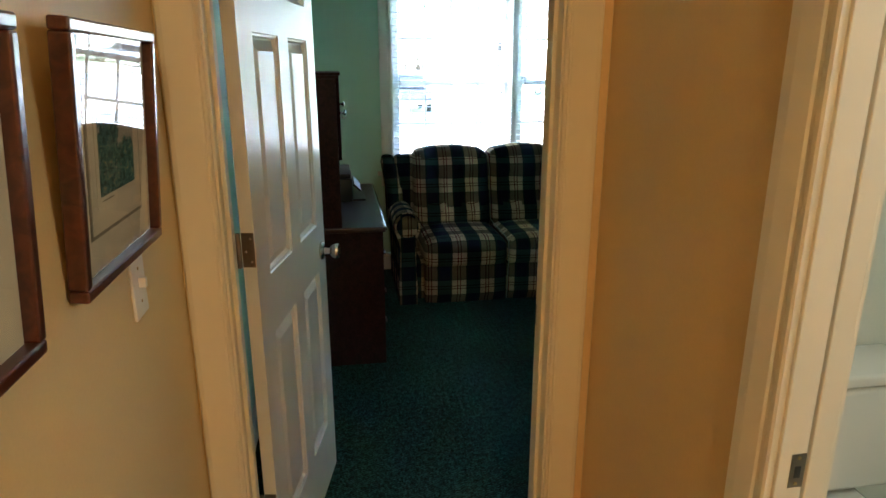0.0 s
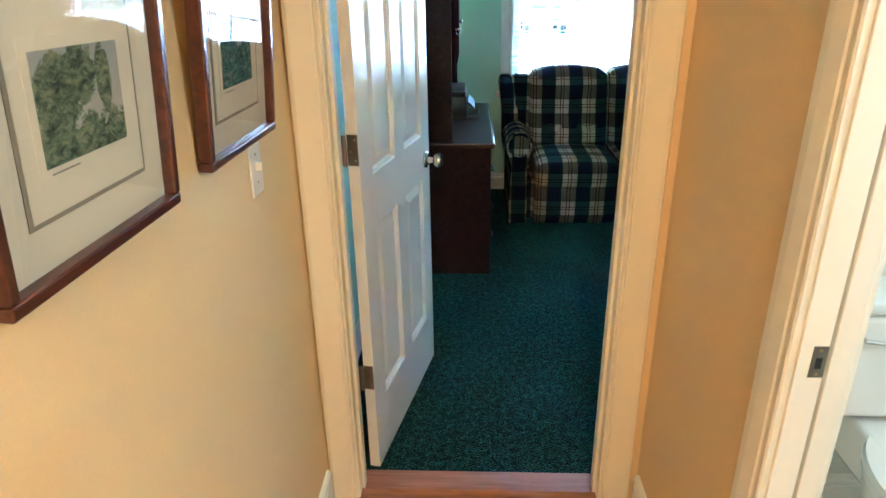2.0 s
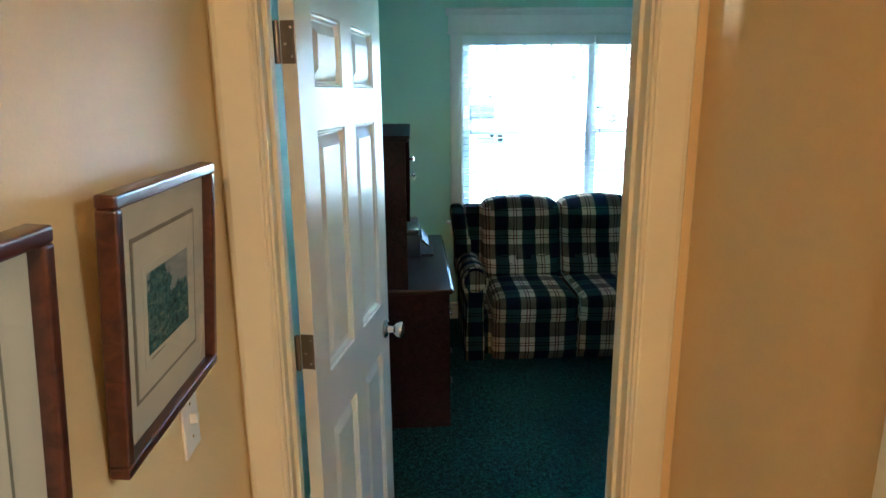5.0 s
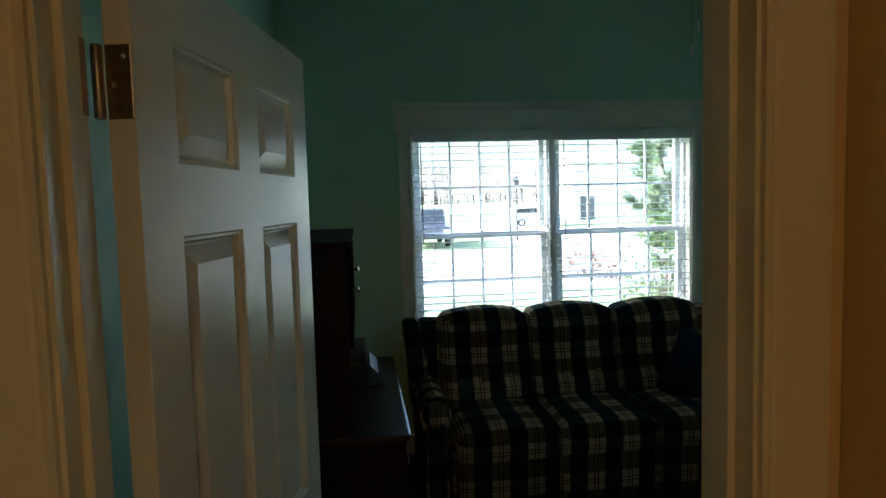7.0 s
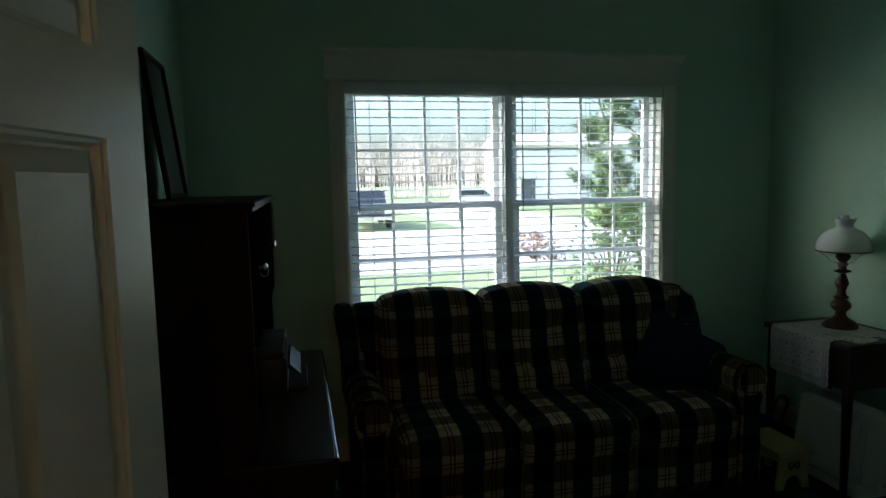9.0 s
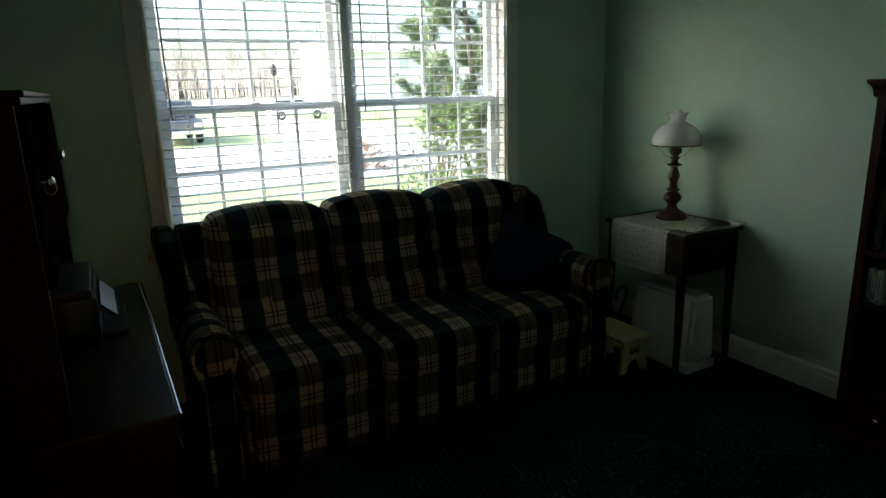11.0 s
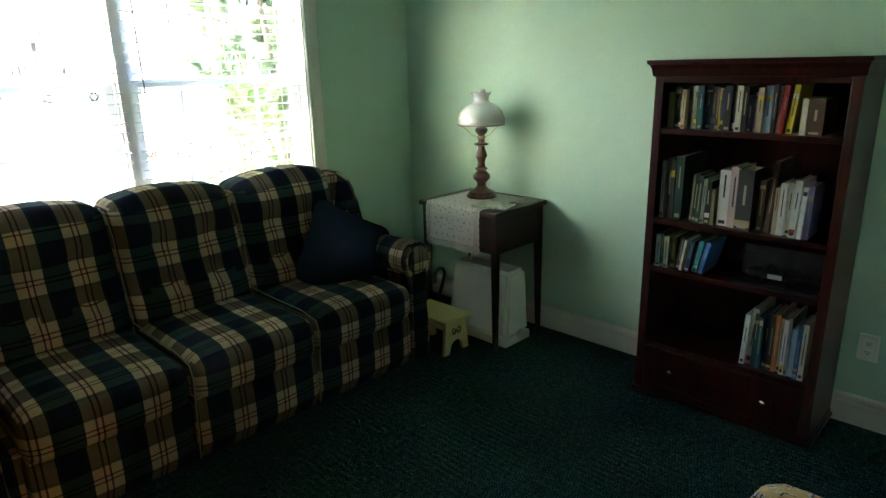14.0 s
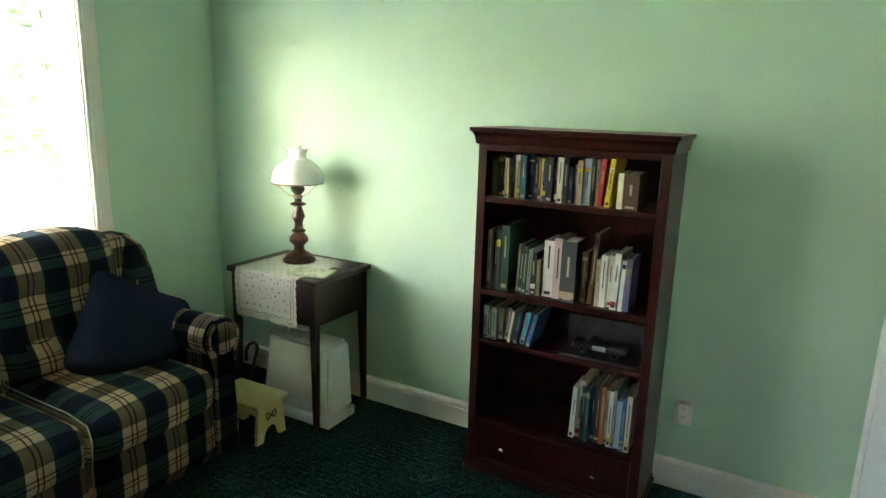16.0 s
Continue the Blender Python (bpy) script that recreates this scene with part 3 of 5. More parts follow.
for u0, u1 in ((WX0 + 0.028, 1.592), (1.668, WX1 - 0.028)):
    for z0, z1, yy, cols in ((WZ0 + 0.03, 1.482, Y1 + 0.070, 4), (1.446, WZ1 - 0.03, Y1 + 0.108, 4)):
        s, d = 0.038, 0.032
        sash = part("sash", box((u0, yy, z0, u0 + s, yy + d, z1), (u1 - s, yy, z0, u1, yy + d, z1), (u0 + s, yy, z0, u1 - s, yy + d, z0 + s), (u0 + s, yy, z1 - s, u1 - s, yy + d, z1), bev=0.003), VINYL, win)
        g0, g1, h0, h1 = u0 + s, u1 - s, z0 + s, z1 - s
        for i in range(1, 4):
            x = g0 + (g1 - g0) * i / 4
            part("glazing_bar", box(x - 0.009, yy + 0.010, h0, x + 0.009, yy + 0.022, h1, bev=0.002), VINYL, sash)
        zc = (h0 + h1) / 2
        part("glazing_bar", box(g0, yy + 0.0105, zc - 0.009, g1, yy + 0.0215, zc + 0.009, bev=0.002), VINYL, sash)
        pn = part("pane", sheet((g0, yy + 0.016, h0), (g1, yy + 0.016, h0), (g1, yy + 0.016, h1), (g0, yy + 0.016, h1)), PANE, sash)
        pn.visible_shadow = False
    xc = (u0 + u1) / 2
    part("sash_lock", box((xc - 0.025, Y1 + 0.066, 1.482, xc + 0.025, Y1 + 0.088, 1.486), (xc - 0.008, Y1 + 0.064, 1.486, xc + 0.018, Y1 + 0.076, 1.490), bev=0.002), VINYL, win)


def blind(x0, x1):
    """A raised-slat blind, slats open flat, hung inside the casing."""
    b = thing("venetian_blind", ((x0 + x1) / 2, Y1 + 0.02, WZ1 - 0.06), "white two-inch slatted blind lowered with slats open", "blind", "window blinds")
    part("headrail", box(x0, Y1 - 0.002, WZ1 - 0.062, x1, Y1 + 0.032, WZ1 - 0.010, bev=0.003), SLAT, b)
    part("valance", box(x0 - 0.004, Y1 - 0.010, WZ1 - 0.075, x1 + 0.004, Y1 - 0.003, WZ1 - 0.008, bev=0.002), SLAT, b)
    z = WZ1 - 0.105
    w, th = 0.025, 0.0011
    prof = [(-w, -0.001), (-w * 0.5, 0.0012), (0, 0.002), (w * 0.5, 0.0012), (w, -0.001)]
    out = [(y, zz + th) for y, zz in prof] + [(y, zz - th) for y, zz in prof[::-1]]
    me = mesh_of("slat", prism(out, 0, x0 + 0.003, x1 - 0.003), SLAT)
    k = 0
    while z > WZ0 + 0.05:
        o = new("slat", me)
        o.parent = b
        o.matrix_parent_inverse = world_of(b).inverted()
        o.matrix_basis = pose(0, Y1 + 0.018, z, 1.2 * math.sin(k * 2.3), 0, 0)
        z -= 0.0455
        k += 1
    part("bottom_rail", box(x0 + 0.003, Y1 - 0.006, WZ0 + 0.012, x1 - 0.003, Y1 + 0.042, WZ0 + 0.028, bev=0.004), SLAT, b)
    for f in (0.14, 0.5, 0.86):
        x = x0 + (x1 - x0) * f
        for yy in (Y1 - 0.0085, Y1 + 0.0445):
            part("ladder_cord", box(x - 0.001, yy - 0.0008, WZ0 + 0.02, x + 0.001, yy + 0.0008, WZ1 - 0.06), SLAT, b)
    part("wand", tube([(x0 + 0.05, Y1 - 0.016, WZ1 - 0.07), (x0 + 0.052, Y1 - 0.016, 1.7), (x0 + 0.055, Y1 - 0.014, 1.42)], 0.004, 8), GREYP, b, "clear grey tilt wand")


blind(WX0 + 0.012, 1.612)
blind(1.648, WX1 - 0.012)


# ---- soft furniture ----
def cushion(x0, x1, y0, y1, z0, z1, r=0.05, cuts=9, shape=None):
    """A rounded, finely divided block, reshaped point by point."""
    bm = bmesh.new()
    bmesh.ops.create_cube(bm, size=2.0)
    bmesh.ops.subdivide_edges(bm, edges=bm.edges[:], cuts=cuts, use_grid_fill=True)
    h = Vector(((x1 - x0) / 2, (y1 - y0) / 2, (z1 - z0) / 2))
    c = Vector(((x0 + x1) / 2, (y0 + y1) / 2, (z0 + z1) / 2))
    rr = [min(r, v * 0.98) for v in h]
    for v in bm.verts:
        p = Vector((v.co.x * h.x, v.co.y * h.y, v.co.z * h.z))
        q = Vector([max(-(h[i] - rr[i]), min(h[i] - rr[i], p[i])) for i in range(3)])
        d = Vector([(p[i] - q[i]) / rr[i] for i in range(3)])
        if d.length > 0:
            d.normalize()
        co = q + Vector([d[i] * rr[i] for i in range(3)])
        if shape:
            co = Vector(shape(co, Vector((co.x / h.x, co.y / h.y, co.z / h.z))))
        v.co = co + c
    return bm


def sofa():
    s = thing("sofa", (1.645, 2.85, 0), "navy, green and sand plaid three-seat sofa under the window", "sofa")
    seams = [0.785, 1.357, 1.937, 2.515]

    def cloth(x_at, z_top, y_front):
        def f(co, n):
            if n.z > 0.55:
                return (co.x - x_at, z_top + (co.y - y_front) + 0.06)
            return (co.x - x_at, co.z + 0.06)
        return f
    fr = box(0.66, 3.14, 0.08, 2.635, 3.30, 0.945, bev=0.03)
    part("back_frame", uv_by(fr, cloth(0.785, 0.9, 3.12)), PLAID, s, smooth=40)
    bs = box(0.70, 2.53, 0.035, 2.60, 3.15, 0.30, bev=0.01)
    part("seat_frame", uv_by(bs, cloth(0.785, 0.3, 2.5)), PLAID, s)
    for i, (a, b) in enumerate(zip(seams, seams[1:])):
        lay = a - (0.0, 0.035, 0.07)[i]

        def seat(co, p):
            crown = 0.028 * max(0, 1 - p.x ** 2) * max(0, 1 - p.y ** 4)
            dip = -0.012 * math.exp(-((p.y + 0.1) ** 2) * 4) * math.exp(-(p.x ** 2) * 5)
            return (co.x, co.y - (0.012 * (1 - p.x ** 2) if p.y < -0.9 else 0), co.z + (crown + dip if p.z > 0 else 0))
        part("seat_cushion", uv_by(cushion(a + 0.002, b - 0.002, 2.415, 3.03, 0.275, 0.462, 0.06, 11, seat), cloth(lay, 0.46, 2.415)), PLAID, s, smooth=80)

        def front(co, p):
            return (co.x, co.y - 0.012 * (1 - p.x ** 2) * (1 - p.z ** 2) + 0.02 * (p.z < -0.5), co.z)
        part("front_panel", uv_by(cushion(a + 0.003, b - 0.003, 2.435, 2.545, 0.015, 0.30, 0.03, 7, front), cloth(lay, 0.3, 2.43)), PLAID, s, smooth=80)

        def back(co, p):
            up = (p.z + 1) / 2
            arch = 0.040 * (1 - abs(p.x) ** 2.2) * max(0, p.z) ** 2 + (0.012 if i == 2 else 0) * p.x * max(0, p.z)
            bulge = -0.045 * (1 - p.x ** 4) * (1 - abs(p.z) ** 3) if p.y < 0 else 0
            tuft = 0
            for tx in (-0.45, 0.45):
                for tz in (-0.28, 0.30):
                    tuft += 0.030 * math.exp(-((p.x - tx) ** 2 * 26 + (p.z - tz) ** 2 * 40))
            roll = -0.02 * math.sin(up * math.pi * 3.0) * (1 - p.x ** 4) if p.y < 0 else 0
            return (co.x, co.y + 0.155 * (up - 0.5) + bulge + (tuft if p.y < 0 else 0) + roll, co.z + arch)
        part("back_cushion", uv_by(cushion(a + 0.002, b - 0.002, 3.00, 3.21, 0.42, 0.975, 0.05, 19, back), cloth(lay, 0.975, 3.0)), PLAID, s, smooth=80)
    for k, x in enumerate(seams[1:3]):
        pts = [(x, 3.155, 0.955), (x, 3.075, 0.925), (x, 3.035, 0.84), (x, 3.015, 0.7), (x, 2.985, 0.55), (x, 2.96, 0.475), (x, 2.80, 0.468), (x, 2.55, 0.466), (x, 2.435, 0.445), (x, 2.415, 0.39), (x, 2.428, 0.28), (x, 2.437, 0.15), (x, 2.452, 0.03)]
        part("piping", tube(pts, 0.003, 8), PIPING, s, "pale worn piping along the cushion seam", smooth=60)
    ZA = 0.566
    for sx, xc in ((-1, 0.675), (1, 2.596)):
        n = 20
        prof = [(xc + 0.086 * math.cos(a), ZA + 0.086 * math.sin(a)) for a in [math.radians(-60 + 300 * i / n) for i in range(n + 1)]]
        roll = prism(prof, 1, 2.485, 3.06, 0.0)
        bmesh.ops.subdivide_edges(roll, edges=[e for e in roll.edges if abs(e.verts[0].co.y - e.verts[1].co.y) > 0.1], cuts=8)
        for v in roll.verts:
            sw = 1 + 0.10 * max(0, 1 - (v.co.y - 2.485) / 0.25)
            v.co.x, v.co.z = xc + (v.co.x - xc) * sw, ZA + (v.co.z - ZA) * sw - 0.05 * max(0, (v.co.y - 2.7))
        arm = part("arm", uv_by(roll, lambda co, nn: (co.y * 1.0 + 0.05, math.atan2(co.z - ZA, co.x - xc) * 0.1 + 0.1) if abs(nn.y) < 0.6 else (co.x - xc + 0.02, co.z + 0.1)), PLAID, s, smooth=50)
        side = prism([(2.48, 0.02), (3.2, 0.02), (3.2, 0.52), (2.62, 0.54), (2.50, 0.54), (2.475, 0.40)], 0, xc - 0.06, xc + 0.06, 0.012)
        part("arm_panel", uv_by(side, lambda co, nn: (co.x - xc, co.z + 0.06) if abs(nn.y) > 0.6 else (co.y, co.z + 0.06)), PLAID, arm)
        n2 = 14
        waist = [(xc - 0.06, 0.02), (xc + 0.06, 0.02), (xc + 0.062, 0.16), (xc + 0.052, 0.30), (xc + 0.048, 0.42), (xc + 0.070, 0.50)] + [(xc + 0.088 * math.cos(q), ZA + 0.088 * math.sin(q)) for q in [math.radians(-20 + 220 * k / n2) for k in range(n2 + 1)]] + [(xc - 0.070, 0.50), (xc - 0.048, 0.42), (xc - 0.052, 0.30), (xc - 0.062, 0.16)]
        part("arm_front", uv_by(prism(waist, 1, 2.462, 2.482), lambda co, nn: (co.x - xc + 0.13, co.z + 0.06)), PLAID, arm)
        part("scroll", uv_by(spin([(0.004, 0), (0.05, 0.0), (0.072, 0.004), (0.078, 0.012)], n=28, m=Matrix.Translation((xc, 2.456, ZA)) @ Matrix.Rotation(radians(-90), 4, "X")), lambda co, nn: (co.x - xc + 0.02, co.z + 0.1)), PLAID, arm, smooth=60)
        wx = xc + sx * 0.035
        wing = cushion(wx - 0.055, wx + 0.06, 2.99, 3.29, 0.45, 0.935, 0.045, 9, lambda co, p: (co.x + sx * 0.03 * max(0, p.z), co.y + 0.09 * p.z + (0.03 * p.z if p.y < 0 else 0), co.z + (-0.05 * max(0, -p.y) if p.z > 0.5 else 0)))
        part("wing", uv_by(wing, lambda co, nn: (co.x - xc + (0.10 if sx > 0 else 0.19), co.z + 0.06) if abs(nn.y) > 0.5 or nn.z > 0.5 else (co.y, co.z + 0.06)), PLAID, s, smooth=80)
    for x in (0.70, 2.59):
        for y in (2.6, 3.2):
            part("foot", spin([(0.022, 0), (0.026, 0.03), (0.028, 0.045)], (x, y, 0), 12), TABLEW, s)
    return s


sofa()


def pillow(at, w, m):
    """A square scatter cushion with pinched corners."""
    def shape(co, p):
        th = max(0.08, (1 - abs(p.x) ** 2.6) * (1 - abs(p.z) ** 2.6)) ** 0.6
        return (co.x * (1 - 0.07 * (1 - abs(p.z) ** 2)), co.y * th, co.z * (1 - 0.07 * (1 - abs(p.x) ** 2)))
    bm = cushion(-w, w, -0.085, 0.085, -w, w, 0.07, 13, shape)
    bm.transform(m)
    bm.transform(Matrix.Translation(at))
    return bm


solo("scatter_cushion", pillow((2.375, 2.78, 0.592), 0.236, pose(0, 0, 0, -30, 30, -22)), NAVYC, "plain navy square cushion leaning in the sofa corner", "cushion", smooth=80)


def armchair():
    """A small floral armchair facing the door; the rounded end of its back shows above the carpet."""
    c = thing("armchair", (1.35, 0.28, 0), "gold floral upholstered armchair with a rounded back", "armchair")
    for y0 in (0.022, 0.415):
        part("arm", cushion(1.10, 1.53, y0, y0 + 0.11, 0.06, 0.56, 0.054, 9), FLORAL, c, smooth=80)
    part("seat_cushion", cushion(1.09, 1.50, 0.135, 0.412, 0.29, 0.43, 0.05, 7), FLORAL, c, smooth=80)
    part("base", cushion(1.11, 1.52, 0.13, 0.416, 0.06, 0.29, 0.02, 7), FLORAL, c, smooth=80)
    back = cushion(1.50, 1.645, 0.022, 0.532, 0.06, 0.785, 0.071, 9)
    for v in back.verts:
        k = max(0.0, (v.co.z - 0.5) / 0.285)
        v.co.y = 0.277 + (v.co.y - 0.277) * (1 - 0.10 * k * k)
    part("backrest", back, FLORAL, c, smooth=80)
    for x in (1.14, 1.60):
        for y in (0.07, 0.48):
            part("foot", spin([(0.018, 0), (0.024, 0.07)], (x, y, 0), 12), TABLEW, c)


armchair()


# ---- desk and hutch ----
def cabinet_desk():
    d = thing("desk", (0.15, 2.25, 0), "dark mahogany desk with a glossy top against the wall", "desk")
    x0, x1, y0, y1, zt = XL + 0.02, 0.462, 1.645, 2.93, 0.779
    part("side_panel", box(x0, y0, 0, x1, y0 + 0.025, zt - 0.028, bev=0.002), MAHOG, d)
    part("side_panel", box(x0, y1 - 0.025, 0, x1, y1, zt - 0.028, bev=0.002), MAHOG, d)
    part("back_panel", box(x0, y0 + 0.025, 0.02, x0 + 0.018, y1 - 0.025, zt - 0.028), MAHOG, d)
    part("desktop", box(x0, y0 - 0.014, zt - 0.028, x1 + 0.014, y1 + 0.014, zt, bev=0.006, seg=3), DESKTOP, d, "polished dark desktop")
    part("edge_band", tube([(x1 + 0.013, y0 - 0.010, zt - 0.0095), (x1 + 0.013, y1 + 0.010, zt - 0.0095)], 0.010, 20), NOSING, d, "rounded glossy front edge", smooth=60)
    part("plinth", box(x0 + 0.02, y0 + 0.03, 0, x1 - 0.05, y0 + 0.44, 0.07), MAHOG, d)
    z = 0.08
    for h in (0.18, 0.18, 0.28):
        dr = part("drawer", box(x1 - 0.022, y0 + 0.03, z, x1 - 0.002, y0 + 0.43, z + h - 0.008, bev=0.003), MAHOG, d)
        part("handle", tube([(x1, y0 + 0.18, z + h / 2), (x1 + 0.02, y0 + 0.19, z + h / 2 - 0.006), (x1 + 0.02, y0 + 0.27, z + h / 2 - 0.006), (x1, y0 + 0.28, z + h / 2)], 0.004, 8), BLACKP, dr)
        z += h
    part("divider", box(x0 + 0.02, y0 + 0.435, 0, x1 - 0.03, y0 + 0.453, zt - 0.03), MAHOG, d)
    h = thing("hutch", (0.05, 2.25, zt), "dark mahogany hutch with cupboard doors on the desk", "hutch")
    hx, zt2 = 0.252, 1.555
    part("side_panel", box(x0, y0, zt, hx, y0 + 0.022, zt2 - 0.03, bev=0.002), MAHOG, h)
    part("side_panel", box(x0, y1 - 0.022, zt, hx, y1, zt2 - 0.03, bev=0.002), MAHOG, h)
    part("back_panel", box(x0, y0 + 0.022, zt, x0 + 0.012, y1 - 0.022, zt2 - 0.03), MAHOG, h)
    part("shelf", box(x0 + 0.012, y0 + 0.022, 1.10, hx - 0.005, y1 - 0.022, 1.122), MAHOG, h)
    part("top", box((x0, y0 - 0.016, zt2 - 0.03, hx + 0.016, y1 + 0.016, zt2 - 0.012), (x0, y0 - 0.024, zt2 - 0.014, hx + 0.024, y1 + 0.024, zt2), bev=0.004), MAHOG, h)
    n = 3
    L = (y1 - y0 - 0.05) / n
    for i in range(n):
        a = y0 + 0.025 + i * L
        # door fronts take the shaded copy, so they don't shine at grazing view
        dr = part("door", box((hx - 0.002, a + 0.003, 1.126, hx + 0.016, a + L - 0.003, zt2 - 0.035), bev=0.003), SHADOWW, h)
        yk = a + 0.035 if i != 1 else a + L - 0.035
        kb = part("knob", spin([(0.004, 0), (0.005, 0.014), (0.012, 0.018), (0.013, 0.026), (0.006, 0.031)], n=16, m=Matrix.Translation((hx + 0.016, yk, 1.36)) @ Matrix.Rotation(radians(90), 4, "Y")), CHROME, dr, "small nickel knob", smooth=50)
        if i == 0:
            part("key_ring", tube([(hx + 0.036 + 0.012 * math.sin(2 * math.pi * q / 14), yk, 1.346 + 0.014 * math.cos(2 * math.pi * q / 14)) for q in range(15)], 0.0016, 6), CHROME, kb)


DESKTOP = plain("polished_desktop", (0.022, 0.009, 0.008), 0.30, 60, 0.2, 0.0, coat=0.15, spec=0.3)
NOSING = plain("polished_nosing", (0.05, 0.02, 0.016), 0.12, 60, 0.1, 0.0, coat=1.0)
cabinet_desk()

# printer on the desk
pr = thing("printer", (0.16, 2.42, 0.779), "black compact printer with an open tray on the desk", "printer")
part("body", box(-0.02, 2.26, 0.785, 0.325, 2.66, 0.93, bev=0.012), BLACKP, pr, smooth=40)
part("lid", box(-0.02, 2.255, 0.932, 0.315, 2.665, 0.962, bev=0.008), BLACKP, pr, smooth=40)
part("feed_cover", prism([(0.326, 0.88), (0.372, 0.845), (0.376, 0.852), (0.334, 0.895)], 1, 2.30, 2.62), BLACKP, pr)
part("paper_tray", box(0.30, 2.31, 0.783, 0.402, 2.61, 0.796, bev=0.003), BLACKP, pr)
for yy in (2.3, 2.6):
    part("foot", box(0.0, yy - 0.015, 0.779, 0.28, yy + 0.015, 0.786), BLACKP, pr)


def framed(name, w, h, depth, m, mat_frame, label, art, lip=0.017, mats=True):
    """A framed, glazed picture; x across, z up, its face towards -y before m."""
    base = m.translation
    t = thing(name, base, label, "picture", "framed pictures")
    prof = lip

    def add(nm, bm, material, parent=t, label=""):
        bm.transform(m)
        return part(nm, bm, material, parent, label)
    for nm, b in (("rail", (-w / 2, -depth, -h / 2, w / 2, 0, -h / 2 + prof)), ("rail", (-w / 2, -depth, h / 2 - prof, w / 2, 0, h / 2)), ("stile", (-w / 2, -depth, -h / 2 + prof, -w / 2 + prof, 0, h / 2 - prof)), ("stile", (w / 2 - prof, -depth, -h / 2 + prof, w / 2, 0, h / 2 - prof))):
        add(nm, box(*b, bev=0.0035, seg=3), mat_frame)
    iw, ih = w / 2 - prof, h / 2 - prof
    add("backing", box(-iw, -depth * 0.35, -ih, iw, -depth * 0.30, ih), MATB if mats else art)
    if mats:
        a, b = iw - 0.050, ih - 0.050
        for k, (u, v, mt) in enumerate(((a, b, MATD), (a - 0.006, b - 0.006, MATB))):
            add("mat_line", box(-u, -depth * 0.36 - 0.001 * (k + 1), -v, u, -depth * 0.355, v), mt)
        u, v = a - 0.040, b - 0.056
        add("plate_mark", box(-u - 0.012, -depth * 0.36 - 0.0028, -v - 0.016, u + 0.012, -depth * 0.357, v + 0.012), MATB)
        add("print", box(-u, -depth * 0.36 - 0.0036, -v, u, -depth * 0.358, v), art, label="small landscape print in greens and browns")
        add("caption", box(-u * 0.9, -depth * 0.36 - 0.0036, -v - 0.008, -u * 0.3, -depth * 0.358, -v - 0.0065), MATD)
    g = add("glass", sheet((-iw, -depth * 0.6, -ih), (iw, -depth * 0.6, -ih), (iw, -depth * 0.6, ih), (-iw, -depth * 0.6, ih)), PICGLASS)
    g.visible_shadow = False
    return t


def landscape(name, seed, trees, tint):
    """Ink and wash: a pale sky behind rounded trees, water or bank below; trees are (across, up, width, height)."""
    m, t, b = nodes(name)
    co = coords(t, "Generated")

    def mth(op, a, c=0.0):
        n = t.nodes.new("ShaderNodeMath")
        n.operation = op
        for i, v in enumerate((a, c)):
            if isinstance(v, (int, float)):
                n.inputs[i].default_value = v
            else:
                t.links.new(v, n.inputs[i])
        return n.outputs[0]
    sep = t.nodes.new("ShaderNodeSeparateXYZ")
    t.links.new(co, sep.inputs[0])
    mp = nd(t, "ShaderNodeMapping", Location=(seed, seed * 0.7, 0))
    t.links.new(co, mp.inputs[0])
    n = nd(t, "ShaderNodeTexNoise", Scale=7.0, Detail=8.0, Roughness=0.65, Distortion=0.5)
    fine = nd(t, "ShaderNodeTexNoise", Scale=10.0, Detail=5.0, Roughness=0.7, Distortion=0.8)
    for k in (n, fine):
        t.links.new(mp.outputs[0], k.inputs[0])
    mass = mth("MULTIPLY", mth("SUBTRACT", 0.36, sep.outputs[2]), 3.0)
    for u, v, w, h in trees:
        du = mth("DIVIDE", mth("SUBTRACT", sep.outputs[1], u), w)
        dv = mth("DIVIDE", mth("SUBTRACT", sep.outputs[2], v), h)
        d = mth("SUBTRACT", 1.0, mth("ADD", mth("MULTIPLY", du, du), mth("MULTIPLY", dv, dv)))
        mass = mth("MAXIMUM", mass, d)
    rough = mth("ADD", mass, mth("MULTIPLY", mth("SUBTRACT", n.outputs[0], 0.5), 2.2))
    cover = ramp(t, rough, [(0.0, (0, 0, 0)), (0.16, (1, 1, 1))])
    leaf = ramp(t, mth("ADD", mth("MULTIPLY", fine.outputs[0], 0.6), mth("MULTIPLY", n.outputs[0], 0.4)), [(0.36, (0.03, 0.042, 0.034)), (0.46, tint), (0.54, shade(tint, 2.0)), (0.60, (0.36, 0.31, 0.15)), (0.68, (0.52, 0.44, 0.28))])
    sky_c = ramp(t, sep.outputs[2], [(0.3, (0.60, 0.50, 0.36)), (1.0, (0.46, 0.42, 0.34))])
    mix = t.nodes.new("ShaderNodeMix")
    mix.data_type = "RGBA"
    t.links.new(cover, mix.inputs[0])
    t.links.new(sky_c, mix.inputs[6])
    t.links.new(leaf, mix.inputs[7])
    t.links.new(mix.outputs[2], b.inputs["Base Color"])
    b.inputs["Roughness"].default_value = 0.85
    return m


